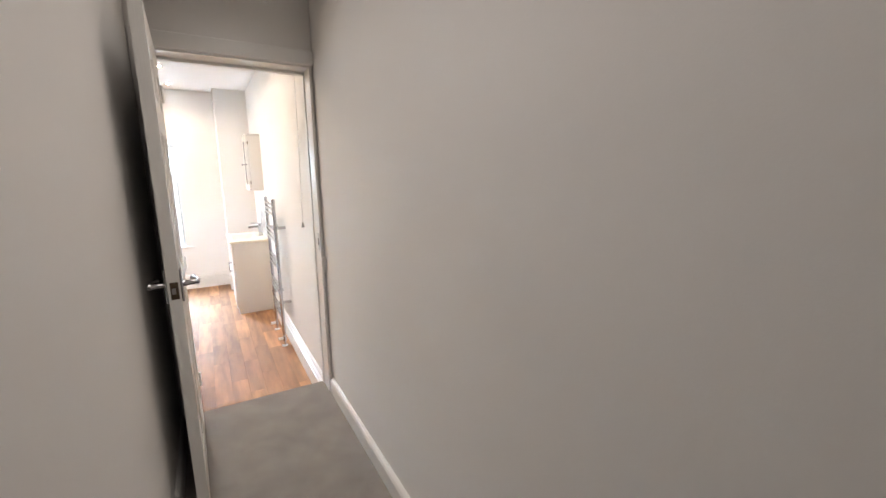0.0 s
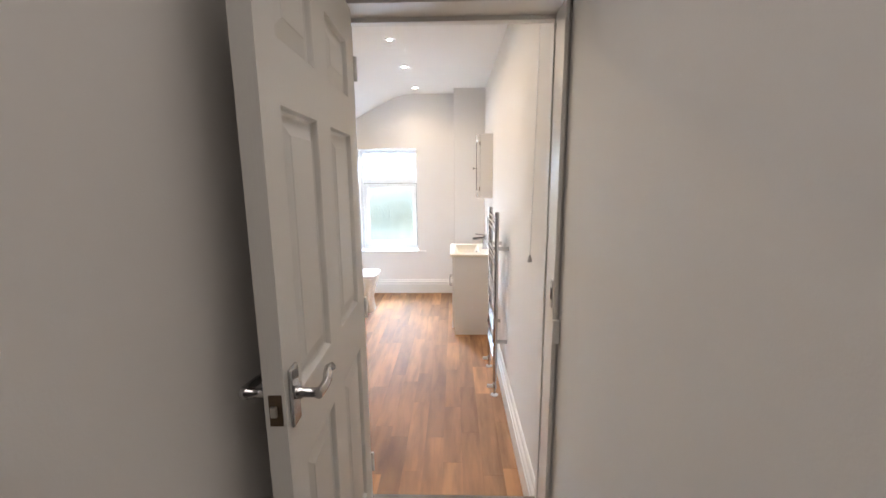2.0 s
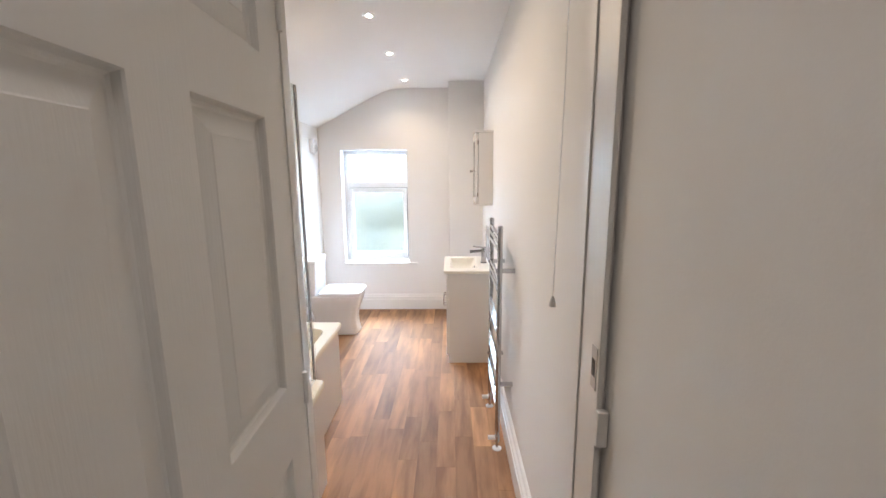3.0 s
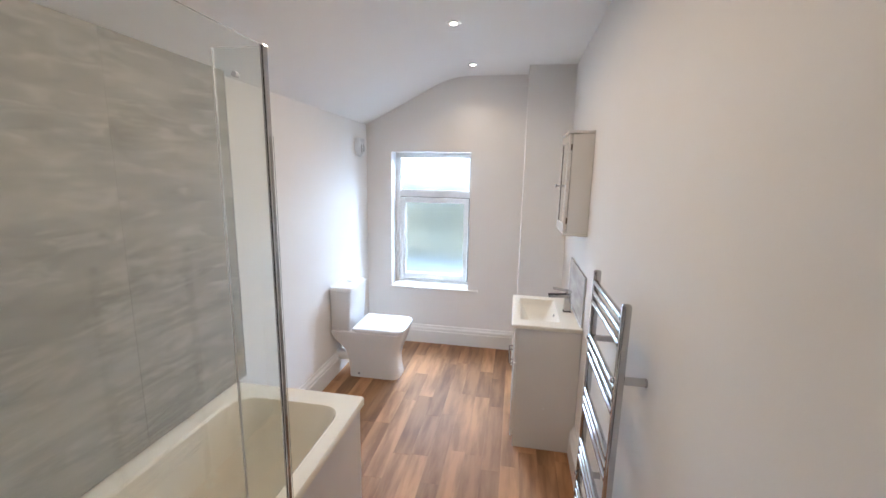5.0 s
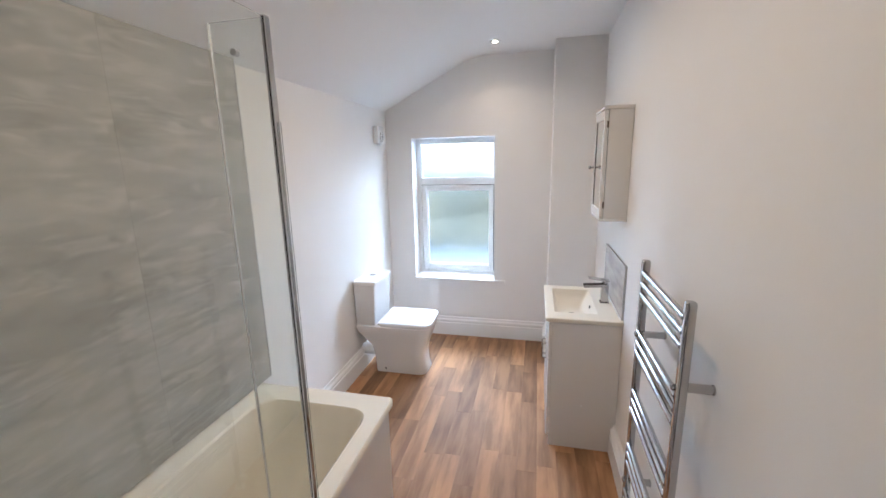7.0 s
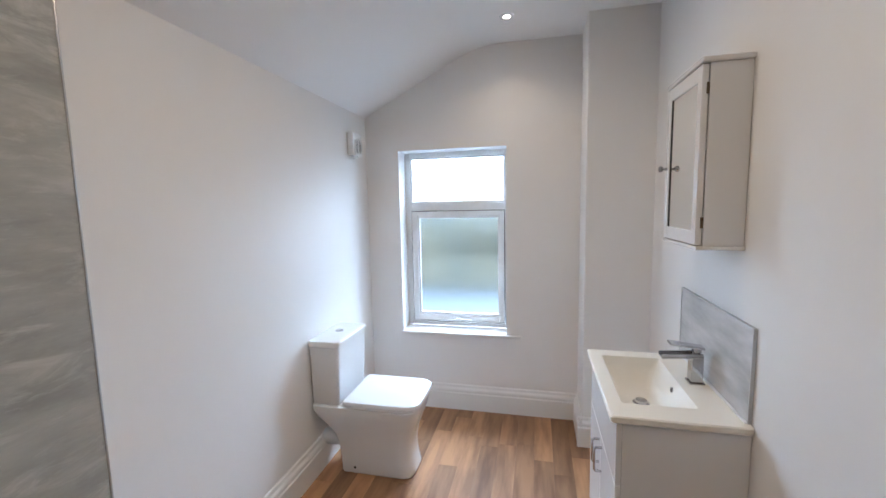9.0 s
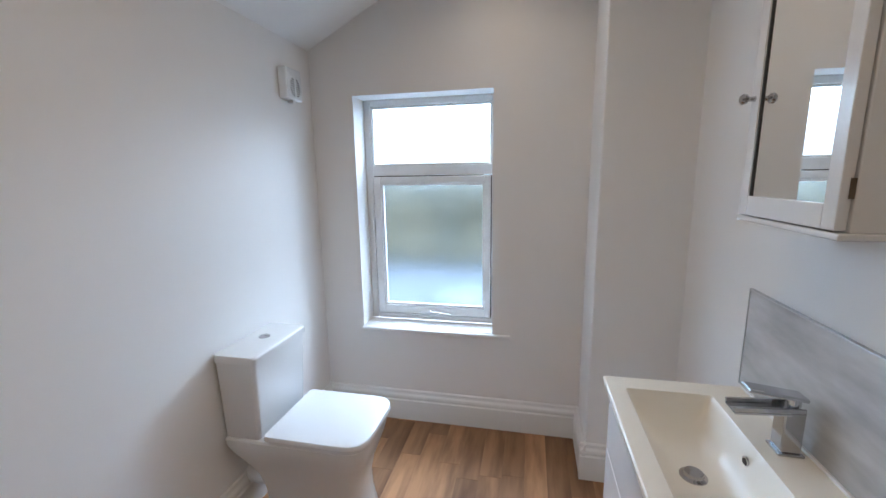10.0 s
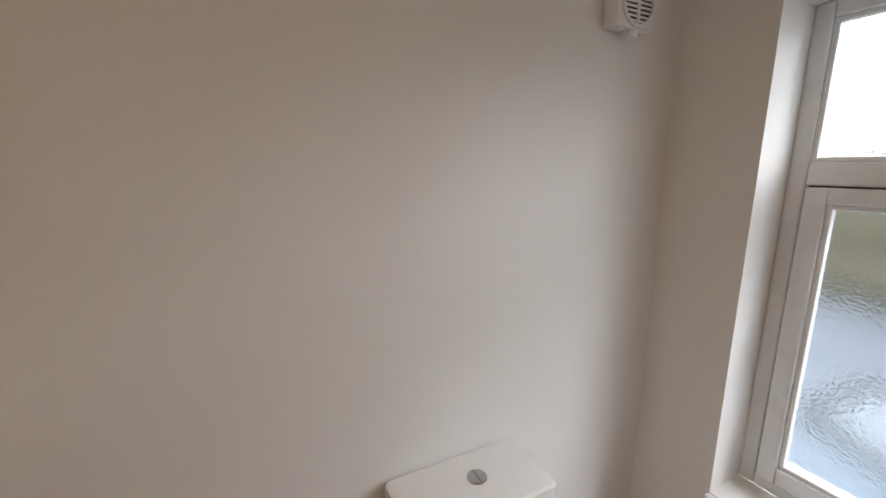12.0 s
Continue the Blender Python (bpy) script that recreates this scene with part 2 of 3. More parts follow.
def solid(name, bm, material, label, category, smooth=False, kind="", group=""):
    """A thing that is one mesh."""
    return tagged(new(name, finish(name, bm, material, smooth)), label, category, group, kind)


def structure(name, bm, material, label, category, smooth=False):
    return solid(name, bm, material, label, category, smooth, "structure")


# the plan, in metres
LEFT, RIGHT, FAR = -1.185, 0.605, 6.0
CORR_L, CORR_R, DOOR_Y0, DOOR_Y1, BACK = -0.168, 0.615, 2.29, 2.443, -1.8
CARPET, NOSE = 0.160, 2.447
CEIL, KINK_X, EAVE = 2.455, -0.394, 2.055
OPEN_L, OPEN_R, HEAD = -0.105, 0.591, 2.020
WX0, WX1, WZ0, WZ1 = -0.947, -0.209, 0.558, 1.817
PIER_X, PIER_Y = 0.252, 5.70


# ---- the large structure ----
structure("floor", box(LEFT - 0.15, RIGHT + 0.12, DOOR_Y1, FAR + 0.28, -0.2, -0.009), M_DARK, "bare sub floor under the wood boards", "floor")
structure("wall_left", box(LEFT - 0.15, LEFT, DOOR_Y0, FAR + 0.28, -0.2, 2.75), M_WALL, "white emulsioned side wall of the bathroom", "wall")
structure("wall_right", box(RIGHT, RIGHT + 0.15, DOOR_Y1, FAR + 0.28, -0.2, 2.75), M_WALL, "long white emulsioned bathroom wall", "wall")
structure("wall_landing_right", box(CORR_R, CORR_R + 0.12, BACK - 0.12, DOOR_Y1, -0.2, 2.6), M_WALL, "white emulsioned landing wall", "wall")
bm = box(LEFT, WX0, FAR, FAR + 0.28, -0.2, 2.75)
box(WX1, RIGHT, FAR, FAR + 0.28, -0.2, 2.75, bm=bm)
box(WX0, WX1, FAR, FAR + 0.28, -0.2, WZ0 - 0.022, bm=bm)
box(WX0, WX1, FAR, FAR + 0.28, WZ1, 2.75, bm=bm)
structure("wall_far", bm, M_WALL, "white gable wall with a window opening", "wall")
structure("wall_pier", box(PIER_X, RIGHT + 0.03, PIER_Y, FAR + 0.03, -0.03, CEIL + 0.03, 0.006), M_WALL, "white plastered pier in the bathroom corner", "wall")
bm = box(LEFT, OPEN_L - 0.028, DOOR_Y0, DOOR_Y1, -0.2, 2.75)
box(OPEN_L - 0.028, CORR_R - 0.006, DOOR_Y0, DOOR_Y1, HEAD + 0.025, 2.75, bm=bm)
box(OPEN_R + 0.014, CORR_R, DOOR_Y0 + 0.012, DOOR_Y1, CARPET - 0.01, 2.75, bm=bm)
structure("wall_door", bm, M_WALL, "white partition wall with the bathroom doorway", "wall")
structure("wall_landing_left", box(CORR_L - 0.12, CORR_L, BACK, DOOR_Y0, -0.2, 2.6), M_WALL, "white emulsioned wall beside the open door", "wall")
bm = box(CORR_L - 0.12, CORR_R, BACK - 0.12, BACK, -0.2, 2.6)
structure("wall_landing_back", bm, M_WALL, "white wall closing the landing behind", "wall")
structure("ceiling_landing", box(CORR_L - 0.12, CORR_R + 0.12, BACK - 0.12, DOOR_Y0, 2.5, 2.6), M_CEIL, "flat white landing ceiling", "ceiling")

# bathroom ceiling: level, then falling to the eaves with a soft bend
slope = (CEIL - EAVE) / (KINK_X - LEFT)
line = [(RIGHT + 0.12, CEIL)]
for k in range(9):
    t = k / 8
    p, q = Vector((KINK_X + 0.16, CEIL)), Vector((KINK_X - 0.14, CEIL - 0.14 * slope))
    c = Vector((KINK_X, CEIL))
    line.append(tuple((1 - t) ** 2 * p + 2 * t * (1 - t) * c + t * t * q))
line.append((LEFT - 0.15, EAVE - 0.15 * slope))
bm = bmesh.new()
ends = []
for y in (DOOR_Y1, FAR):
    ends.append([bm.verts.new((x, y, z)) for x, z in line] + [bm.verts.new((x, y, z + 0.12)) for x, z in reversed(line)])
n = len(ends[0])
for k in range(n):
    bm.faces.new((ends[0][k], ends[0][(k + 1) % n], ends[1][(k + 1) % n], ends[1][k]))
bm.faces.new(ends[0])
bm.faces.new(ends[1][::-1])
structure("ceiling", bm, M_CEIL, "white ceiling sloping down to the eaves", "ceiling", True)

nose = rounded([(BACK, CARPET - 0.012), (NOSE, CARPET - 0.012), (NOSE, CARPET), (BACK, CARPET)], [0.001, 0.004, 0.009, 0.001], 4)
structure("landing_floor", box(CORR_L, CORR_R, BACK, NOSE - 0.012, -0.2, CARPET - 0.0125), M_GLOSS, "painted step and landing floor under the carpet", "floor")
bm = loft([[(x, p.x, p.y) for p in nose] for x in (CORR_L, -0.02, 0.2, 0.4, RIGHT - 0.0005)])
box(RIGHT - 0.001, CORR_R, BACK, DOOR_Y1, CARPET - 0.012, CARPET - 0.0005, bm=bm)
structure("carpet", bm, M_CARPET, "soft taupe fitted carpet on the landing", "carpet")
structure("threshold_strip", box(OPEN_L - 0.06, RIGHT - 0.001, NOSE - 0.006, NOSE + 0.004, CARPET - 0.034, CARPET - 0.0122, 0.003), M_STEEL, "narrow metal strip under the carpet edge", "threshold strip")

SKIRT, ST = 0.178, 0.024
PROFILE = [(0, -0.008), (ST, -0.008), (ST, 0.118), (ST * 0.72, 0.124), (ST * 0.72, 0.131), (ST * 0.95, 0.138), (ST * 0.85, 0.148), (ST * 0.5, 0.158), (ST * 0.42, 0.166), (ST * 0.42, 0.172), (ST * 0.2, SKIRT), (0, SKIRT)]
for name, a, b, out in (
    ("baseboard_left", (LEFT, 4.048, 0), (LEFT, FAR, 0), (1, 0, 0)),
    ("baseboard_far", (LEFT, FAR, 0), (PIER_X, FAR, 0), (0, -1, 0)),
    ("baseboard_pier", (PIER_X, PIER_Y - ST + 0.003, 0), (PIER_X, FAR, 0), (-1, 0, 0)),
    ("baseboard_pier_front", (PIER_X - ST - 0.002, PIER_Y, 0), (RIGHT, PIER_Y, 0), (0, -1, 0)),
    ("baseboard_right", (RIGHT, NOSE + 0.004, 0), (RIGHT, 4.592, 0), (-1, 0, 0)),
):
    structure(name, extrude_profile([(d * (1.25 if name == "baseboard_right" else 1.0), h) for d, h in PROFILE], a, b, out), M_GLOSS, "tall white moulded skirting board", "skirting board")
LOW = [(0, 0.0), (0.020, 0.0), (0.020, 0.075), (0.015, 0.088), (0.006, 0.095), (0, 0.095)]
for name, a, b, out in (
    ("baseboard_landing_right", (CORR_R, BACK, CARPET), (CORR_R, DOOR_Y0 - 0.023, CARPET), (-1, 0, 0)),
    ("baseboard_landing_left", (CORR_L, BACK, CARPET), (CORR_L, DOOR_Y0 - 0.023, CARPET), (1, 0, 0)),
):
    structure(name, extrude_profile(LOW, a, b, out), M_GLOSS, "low white landing skirting board", "skirting board")

# ---- doorway and door ----
frame_thing = tagged(thing("door_frame", (0.2, 2.34, CARPET), "white painted door lining with stops and architrave", "door frame"), kind="structure")
JY0, JY1, SY0, SY1 = DOOR_Y0 - 0.006, DOOR_Y1 + 0.003, 2.404, 2.4445
part("jamb", box(OPEN_L - 0.028, OPEN_L, JY0, JY1, CARPET, HEAD + 0.025, 0.002), M_GLOSS, frame_thing)
part("jamb", box(OPEN_R, OPEN_R + 0.0135, JY0, JY1, CARPET, HEAD + 0.025, 0.002), M_GLOSS, frame_thing)
part("head", box(OPEN_L, OPEN_R, JY0, JY1, HEAD, HEAD + 0.025, 0.002), M_GLOSS, frame_thing)
part("stop", box(OPEN_L, OPEN_L + 0.004, SY0, SY1, CARPET, HEAD, 0.002), M_GLOSS, frame_thing)
part("stop", box(OPEN_R - 0.005, OPEN_R, SY0, SY1, CARPET, HEAD, 0.002), M_GLOSS, frame_thing)
part("stop", box(OPEN_L + 0.004, OPEN_R - 0.005, SY0, SY1, HEAD - 0.014, HEAD, 0.002), M_GLOSS, frame_thing)
part("architrave", box(CORR_L + 0.002, OPEN_L - 0.006, JY0 - 0.016, JY0 - 0.0005, CARPET, 2.100, 0.005), M_GLOSS, frame_thing)
part("architrave", box(OPEN_L - 0.006, CORR_R - 0.001, JY0 - 0.018, JY0 - 0.0005, HEAD + 0.007, 2.100, 0.006), M_GLOSS, frame_thing)
strike = part("strike_plate", box(OPEN_R - 0.002, OPEN_R + 0.0005, 2.295, 2.326, 1.04, 1.14, 0.0005), M_STEEL, frame_thing, "small steel strike plate")
part("latch_hole_shade", box(OPEN_R - 0.0032, OPEN_R - 0.0021, 2.303, 2.320, 1.07, 1.11), M_DARK, strike)
part("keep", box(OPEN_R - 0.003, OPEN_R + 0.022, 2.266, 2.2835, 0.92, 1.005, 0.003), M_GLOSS, frame_thing, "painted-over latch keep")


def panel_door(width, height, thick, z0):
    """A six-panel moulded leaf from its hinge along x; faces look along y."""
    bm = bmesh.new()
    ds = [0.0, 0.088, 0.315, 0.424, 0.638, width]
    zs = [z0, z0 + 0.19, 0.925, 1.085, 1.624, 1.735, 1.895, height]
    for face_y, sign in ((0.0, -1), (-thick, 1)):
        for i in range(5):
            for j in range(7):
                x0, x1, a, b = ds[i], ds[i + 1], zs[j], zs[j + 1]
                if i in (1, 3) and j in (1, 3, 5):
                    rings = []
                    for inset, depth in ((0.0, 0.0), (0.002, 0.003), (0.005, 0.012), (0.009, 0.0145), (0.013, 0.0145), (0.046, 0.0045), (0.048, 0.003)):
                        y = face_y + sign * depth
                        rings.append([bm.verts.new(p) for p in ((x0 + inset, y, a + inset), (x1 - inset, y, a + inset), (x1 - inset, y, b - inset), (x0 + inset, y, b - inset))])
                    for r, s in zip(rings, rings[1:]):
                        for k in range(4):
                            bm.faces.new((r[k], r[(k + 1) % 4], s[(k + 1) % 4], s[k]))
                    bm.faces.new(rings[-1])
                else:
                    bm.faces.new([bm.verts.new(p) for p in ((x0, face_y, a), (x1, face_y, a), (x1, face_y, b), (x0, face_y, b))])
    for i in range(5):
        for z in (z0, height):
            bm.faces.new([bm.verts.new(p) for p in ((ds[i], 0, z), (ds[i + 1], 0, z), (ds[i + 1], -thick, z), (ds[i], -thick, z))])
    for j in range(7):
        for x in (0, width):
            bm.faces.new([bm.verts.new(p) for p in ((x, 0, zs[j]), (x, 0, zs[j + 1]), (x, -thick, zs[j + 1]), (x, -thick, zs[j]))])
    bmesh.ops.remove_doubles(bm, verts=bm.verts, dist=0.0004)
    return bm


def lever_set(door, d, face, out, z):
    """Backplate and lever on one face of the leaf."""
    y = face
    plate = part("handle_plate", box(d - 0.019, d + 0.019, min(y, y + out * 0.008), max(y, y + out * 0.008), z - 0.057, z + 0.057, 0.003), M_CHROME, door, "polished chrome backplate", local=True)
    part("handle_neck", turned([(0.012, 0.0), (0.012, 0.012), (0.009, 0.016), (0.009, 0.05)], (d, y + (out * 0.006 if out > 0 else -0.056), z + 0.004), "Y"), M_CHROME, door, smooth=True, local=True)
    lever = part("lever", tube([(d + 0.008, y + out * 0.050, z + 0.004), (d - 0.022, y + out * 0.053, z + 0.004), (d - 0.055, y + out * 0.050, z + 0.001), (d - 0.09, y + out * 0.040, z - 0.003), (d - 0.112, y + out * 0.036, z - 0.004), (d - 0.122, y + out * 0.042, z - 0.004)], 0.009, 12), M_CHROME, door, "curved chrome lever", True, True)
    return plate, lever


LEAF_W = 0.722
door = thing("door_1", (-0.072, 2.312, 0.0), "white six-panel door standing open against the landing wall", "door")
door.rotation_euler = (0, 0, radians(-88.3))
part("leaf", panel_door(LEAF_W, 2.012, 0.038, 0.168), M_DOOR, door, local=True)
lever_set(door, LEAF_W - 0.034, 0.0, 1, 1.100)
lever_set(door, LEAF_W - 0.034, -0.038, -1, 1.100)
part("latch_plate", box(LEAF_W - 0.0005, LEAF_W + 0.0015, -0.030, -0.006, 1.058, 1.118, 0.0005), M_BRONZE, door, "dark bronze latch faceplate", local=True)
part("latch_bolt", box(LEAF_W + 0.001, LEAF_W + 0.009, -0.026, -0.014, 1.078, 1.098, 0.002), M_STEEL, door, local=True)
for hz in (0.38, 1.0, 1.80):
    part("hinge", turned([(0.006, 0.0), (0.006, 0.075)], (-0.004, 0.006, hz), "Z", 10), M_GLOSS, door, "hinge knuckle painted white", local=True, smooth=True)

# ---- window ----
win = tagged(thing("window_1", ((WX0 + WX1) / 2, 6.16, WZ0), "white plastic window with stippled obscure glass, closed", "window"), kind="structure")
FY0, FY1 = 6.140, 6.205
FL, FR, FT, FB, TR0, TR1 = WX0 + 0.038, WX1 - 0.020, WZ1 - 0.036, WZ0 + 0.034, 1.404, 1.459
part("window_frame", box(WX0, FL, FY0, FY1, WZ0, WZ1, 0.004), M_UPVC, win)
part("window_frame", box(FR, WX1, FY0, FY1, WZ0, WZ1, 0.004), M_UPVC, win)
part("window_frame", box(FL, FR, FY0 + 0.001, FY1, FT, WZ1, 0.004), M_UPVC, win)
part("window_frame", box(FL, FR, FY0 + 0.001, FY1, WZ0, FB, 0.004), M_UPVC, win)
part("transom", box(FL, FR, FY0 + 0.001, FY1, TR0, TR1, 0.004), M_UPVC, win)
SX0, SX1, SZ0, SZ1, SW = FL + 0.006, FR - 0.006, FB + 0.005, TR0 - 0.005, 0.044
sash = part("sash", box(SX0, SX0 + SW, FY0 - 0.012, FY1 - 0.01, SZ0, SZ1, 0.004), M_UPVC, win)
for q in ((SX1 - SW + 0.012, SX1, SZ0, SZ1), (SX0 + SW, SX1 - SW + 0.012, SZ1 - 0.038, SZ1), (SX0 + SW, SX1 - SW + 0.012, SZ0, SZ0 + 0.050)):
    part("sash_rail", box(q[0], q[1], FY0 - 0.0115, FY1 - 0.01, q[2], q[3], 0.004), M_UPVC, sash)
# rubber gaskets and glazing beads
for a, b, c, d, y in ((FL, FR, TR1, FT, FY0 + 0.006), (SX0 + SW, SX1 - SW + 0.012, SZ0 + 0.050, SZ1 - 0.038, FY0 - 0.004)):
    for q in ((a, a + 0.012, c, d), (b - 0.012, b, c, d), (a + 0.012, b - 0.012, c, c + 0.012), (a + 0.012, b - 0.012, d - 0.012, d)):
        part("glazing_bead", box(q[0], q[1], y, y + 0.02, q[2], q[3], 0.003), M_UPVC, win)
    pane = part("pane", box(a + 0.006, b - 0.006, y + 0.022, y + 0.028, c + 0.006, d - 0.006), M_PANE, win, "stippled obscure glass")
    pane.visible_shadow = False
for q in ((SX0 - 0.0042, SX0 - 0.0002, SZ0, SZ1), (SX1 + 0.0002, SX1 + 0.0042, SZ0, SZ1), (SX0, SX1, SZ1 + 0.0002, SZ1 + 0.0042), (SX0, SX1, SZ0 - 0.0042, SZ0 - 0.0002)):
    part("gasket", box(q[0], q[1], FY0 + 0.006, FY0 + 0.02, q[2], q[3]), M_DARK, win)
hx = (SX0 + SX1) / 2 + 0.02
hdl = part("window_handle", box(hx - 0.055, hx - 0.005, FY0 - 0.022, FY0 - 0.0117, SZ0 + 0.012, SZ0 + 0.034, 0.003), M_UPVC, win, "white plastic window handle")
part("lever", tube([(hx - 0.03, FY0 - 0.022, SZ0 + 0.023), (hx - 0.028, FY0 - 0.036, SZ0 + 0.023), (hx + 0.02, FY0 - 0.042, SZ0 + 0.021), (hx + 0.085, FY0 - 0.04, SZ0 + 0.014)], 0.0065, 10), M_UPVC, hdl, smooth=True)
structure("window_sill", box(WX0 - 0.004, -0.110, 5.976, FAR - 0.002, WZ0 - 0.024, WZ0 - 0.002, 0.006), M_GLOSS, "white painted window board with a horn", "window sill")
structure("window_sill_bed", box(WX0, WX1, FAR - 0.002, FY0, WZ0 - 0.022, WZ0 - 0.0015), M_GLOSS, "white painted window board in the reveal", "window sill")

# ---- bath with its screen ----
RIM, BX, BXW, BY0, BY1, STEP = 0.556, -0.471, -0.339, 2.455, 4.042, 3.258
bath = thing("bath", (-0.8, 3.2, 0), "white L-shaped acrylic shower bath with plain white panel", "bath")
L = LEFT + 0.002


def l_ring(x0, xn, xw, y0, ys, y1, z, radii):
    return [(p.x, p.y, z) for p in rounded([(x0, y0), (xw, y0), (xw, ys), (xn, ys), (xn, y1), (x0, y1)], radii)]


OUT = [0.006, 0.02, 0.03, 0.008, 0.018, 0.006]
INN = [0.10, 0.10, 0.07, 0.03, 0.10, 0.13]
rings = [
    l_ring(L, BX, BXW, BY0, STEP, BY1, RIM - 0.034, OUT),
    l_ring(L, BX, BXW, BY0, STEP, BY1, RIM - 0.006, OUT),
    l_ring(L + 0.004, BX - 0.004, BXW - 0.004, BY0 + 0.004, STEP - 0.004, BY1 - 0.004, RIM, OUT),
    l_ring(-1.080, BX - 0.066, BXW - 0.062, BY0 + 0.09, STEP - 0.055, BY1 - 0.11, RIM - 0.001, INN),
    l_ring(-1.070, BX - 0.074, BXW - 0.070, BY0 + 0.098, STEP - 0.062, BY1 - 0.118, RIM - 0.010, INN),
    l_ring(-1.052, BX - 0.088, BXW - 0.084, BY0 + 0.12, STEP - 0.08, BY1 - 0.155, RIM - 0.12, INN),
    l_ring(-1.027, BX - 0.105, BXW - 0.10, BY0 + 0.16, STEP - 0.11, BY1 - 0.235, RIM - 0.30, INN),
    l_ring(-1.002, BX - 0.125, BXW - 0.125, BY0 + 0.19, STEP - 0.14, BY1 - 0.295, RIM - 0.385, INN),
    l_ring(-0.962, BX - 0.165, BXW - 0.17, BY0 + 0.24, STEP - 0.18, BY1 - 0.365, RIM - 0.40, [0.08, 0.08, 0.06, 0.03, 0.08, 0.1]),
]
part("tub", loft(rings, cap_first=False), M_ACRYL, bath, smooth=True)
part("front_panel", box(BX - 0.030, BX - 0.020, STEP + 0.002, BY1 - 0.018, 0.0, RIM - 0.030, 0.002), M_UNIT, bath, "white gloss bath panel")
part("step_panel", box(BX - 0.022, BXW - 0.022, STEP - 0.02, STEP - 0.011, 0.0, RIM - 0.030, 0.002), M_UNIT, bath)
part("side_panel", box(BXW - 0.030, BXW - 0.020, BY0, STEP - 0.011, 0.0, RIM - 0.030, 0.002), M_UNIT, bath)
part("end_panel", box(L, BX - 0.022, BY1 - 0.028, BY1 - 0.018, 0.0, RIM - 0.030, 0.002), M_UNIT, bath)
part("waste", turned([(0.032, 0.0), (0.032, 0.004), (0.028, 0.006)], (-0.80, 2.86, RIM - 0.401)), M_CHROME, bath, "chrome bath waste", True)
part("sealant", box(L, L + 0.012, BY0, BY1 - 0.01, RIM - 0.002, RIM + 0.007, 0.003), M_UPVC, bath)

SCX, SCY, SCT = -0.388, 3.245, 1.900
screen = thing("shower_screen", (SCX, SCY, RIM), "clear glass shower screen with return panel and chrome post", "shower screen")
g = part("glass_panel", box(SCX - 0.003, SCX + 0.003, BY0 + 0.01, SCY - 0.008, RIM + 0.010, SCT), M_GLASS, screen)
g.visible_shadow = False
g = part("glass_panel", box(SCX - 0.133, SCX - 0.008, SCY - 0.003, SCY + 0.003, RIM + 0.010, SCT), M_GLASS, screen, "narrow glass return panel")
g.visible_shadow = False
part("corner_post", box(SCX - 0.008, SCX + 0.006, SCY - 0.008, SCY + 0.008, RIM - 0.0005, SCT + 0.003, 0.002), M_CHROME, screen, "slim chrome corner post")
part("bottom_seal", box(SCX - 0.006, SCX + 0.006, BY0 + 0.01, SCY - 0.008, RIM - 0.001, RIM + 0.010, 0.002), M_UPVC, screen)
part("bottom_seal", box(SCX - 0.133, SCX - 0.008, SCY - 0.006, SCY + 0.006, RIM - 0.001, RIM + 0.010, 0.002), M_UPVC, screen)
part("edge_seal", box(SCX - 0.1365, SCX - 0.133, SCY - 0.004, SCY + 0.004, RIM + 0.010, SCT), M_UPVC, screen, "pale plastic edge seal")
part("water_fin", box(SCX + 0.006, SCX + 0.013, SCY - 0.001, SCY + 0.001, RIM + 0.012, 1.70), M_GLASS, screen, "clear plastic water seal").visible_shadow = False
part("fixing", turned([(0.007, 0.0), (0.007, 0.014), (0.005, 0.016)], (-0.466, SCY - 0.008, 1.84), "Y", 14), M_STEEL, screen, "small round glass fixing", True)

# ---- toilet ----
wc = thing("toilet", (-0.9, 5.305, 0), "white close-coupled toilet with square lid down", "toilet")
CY = 5.305


def wc_ring(x0, x1, hw, z, r0, r1):
    return [(p.x, p.y, z) for p in rounded([(x0, CY - hw), (x1, CY - hw), (x1, CY + hw), (x0, CY + hw)], [r0, r1, r1, r0], 8)]


rings = [
    wc_ring(-1.047, -0.652, 0.108, 0.0, 0.015, 0.065),
    wc_ring(-1.050, -0.646, 0.112, 0.012, 0.015, 0.07),
    wc_ring(-1.052, -0.660, 0.112, 0.08, 0.015, 0.075),
    wc_ring(-1.060, -0.665, 0.116, 0.16, 0.015, 0.08),
    wc_ring(-1.077, -0.652, 0.128, 0.23, 0.015, 0.085),
    wc_ring(-1.117, -0.630, 0.146, 0.29, 0.015, 0.09),
    wc_ring(-1.157, -0.612, 0.163, 0.34, 0.015, 0.09),
    wc_ring(-1.174, -0.604, 0.171, 0.375, 0.015, 0.09),
    wc_ring(-1.176, -0.602, 0.172, 0.398, 0.015, 0.09),
    wc_ring(-1.170, -0.610, 0.166, 0.404, 0.015, 0.085),
]
part("pan", loft(rings), M_CERAMIC, wc, smooth=True)
part("seat", loft([wc_ring(-0.987, -0.597, 0.173, 0.4045, 0.03, 0.085), wc_ring(-0.987, -0.594, 0.175, 0.408, 0.03, 0.088), wc_ring(-0.987, -0.594, 0.175, 0.416, 0.03, 0.088)]), M_SEAT, wc, "white plastic seat", True)
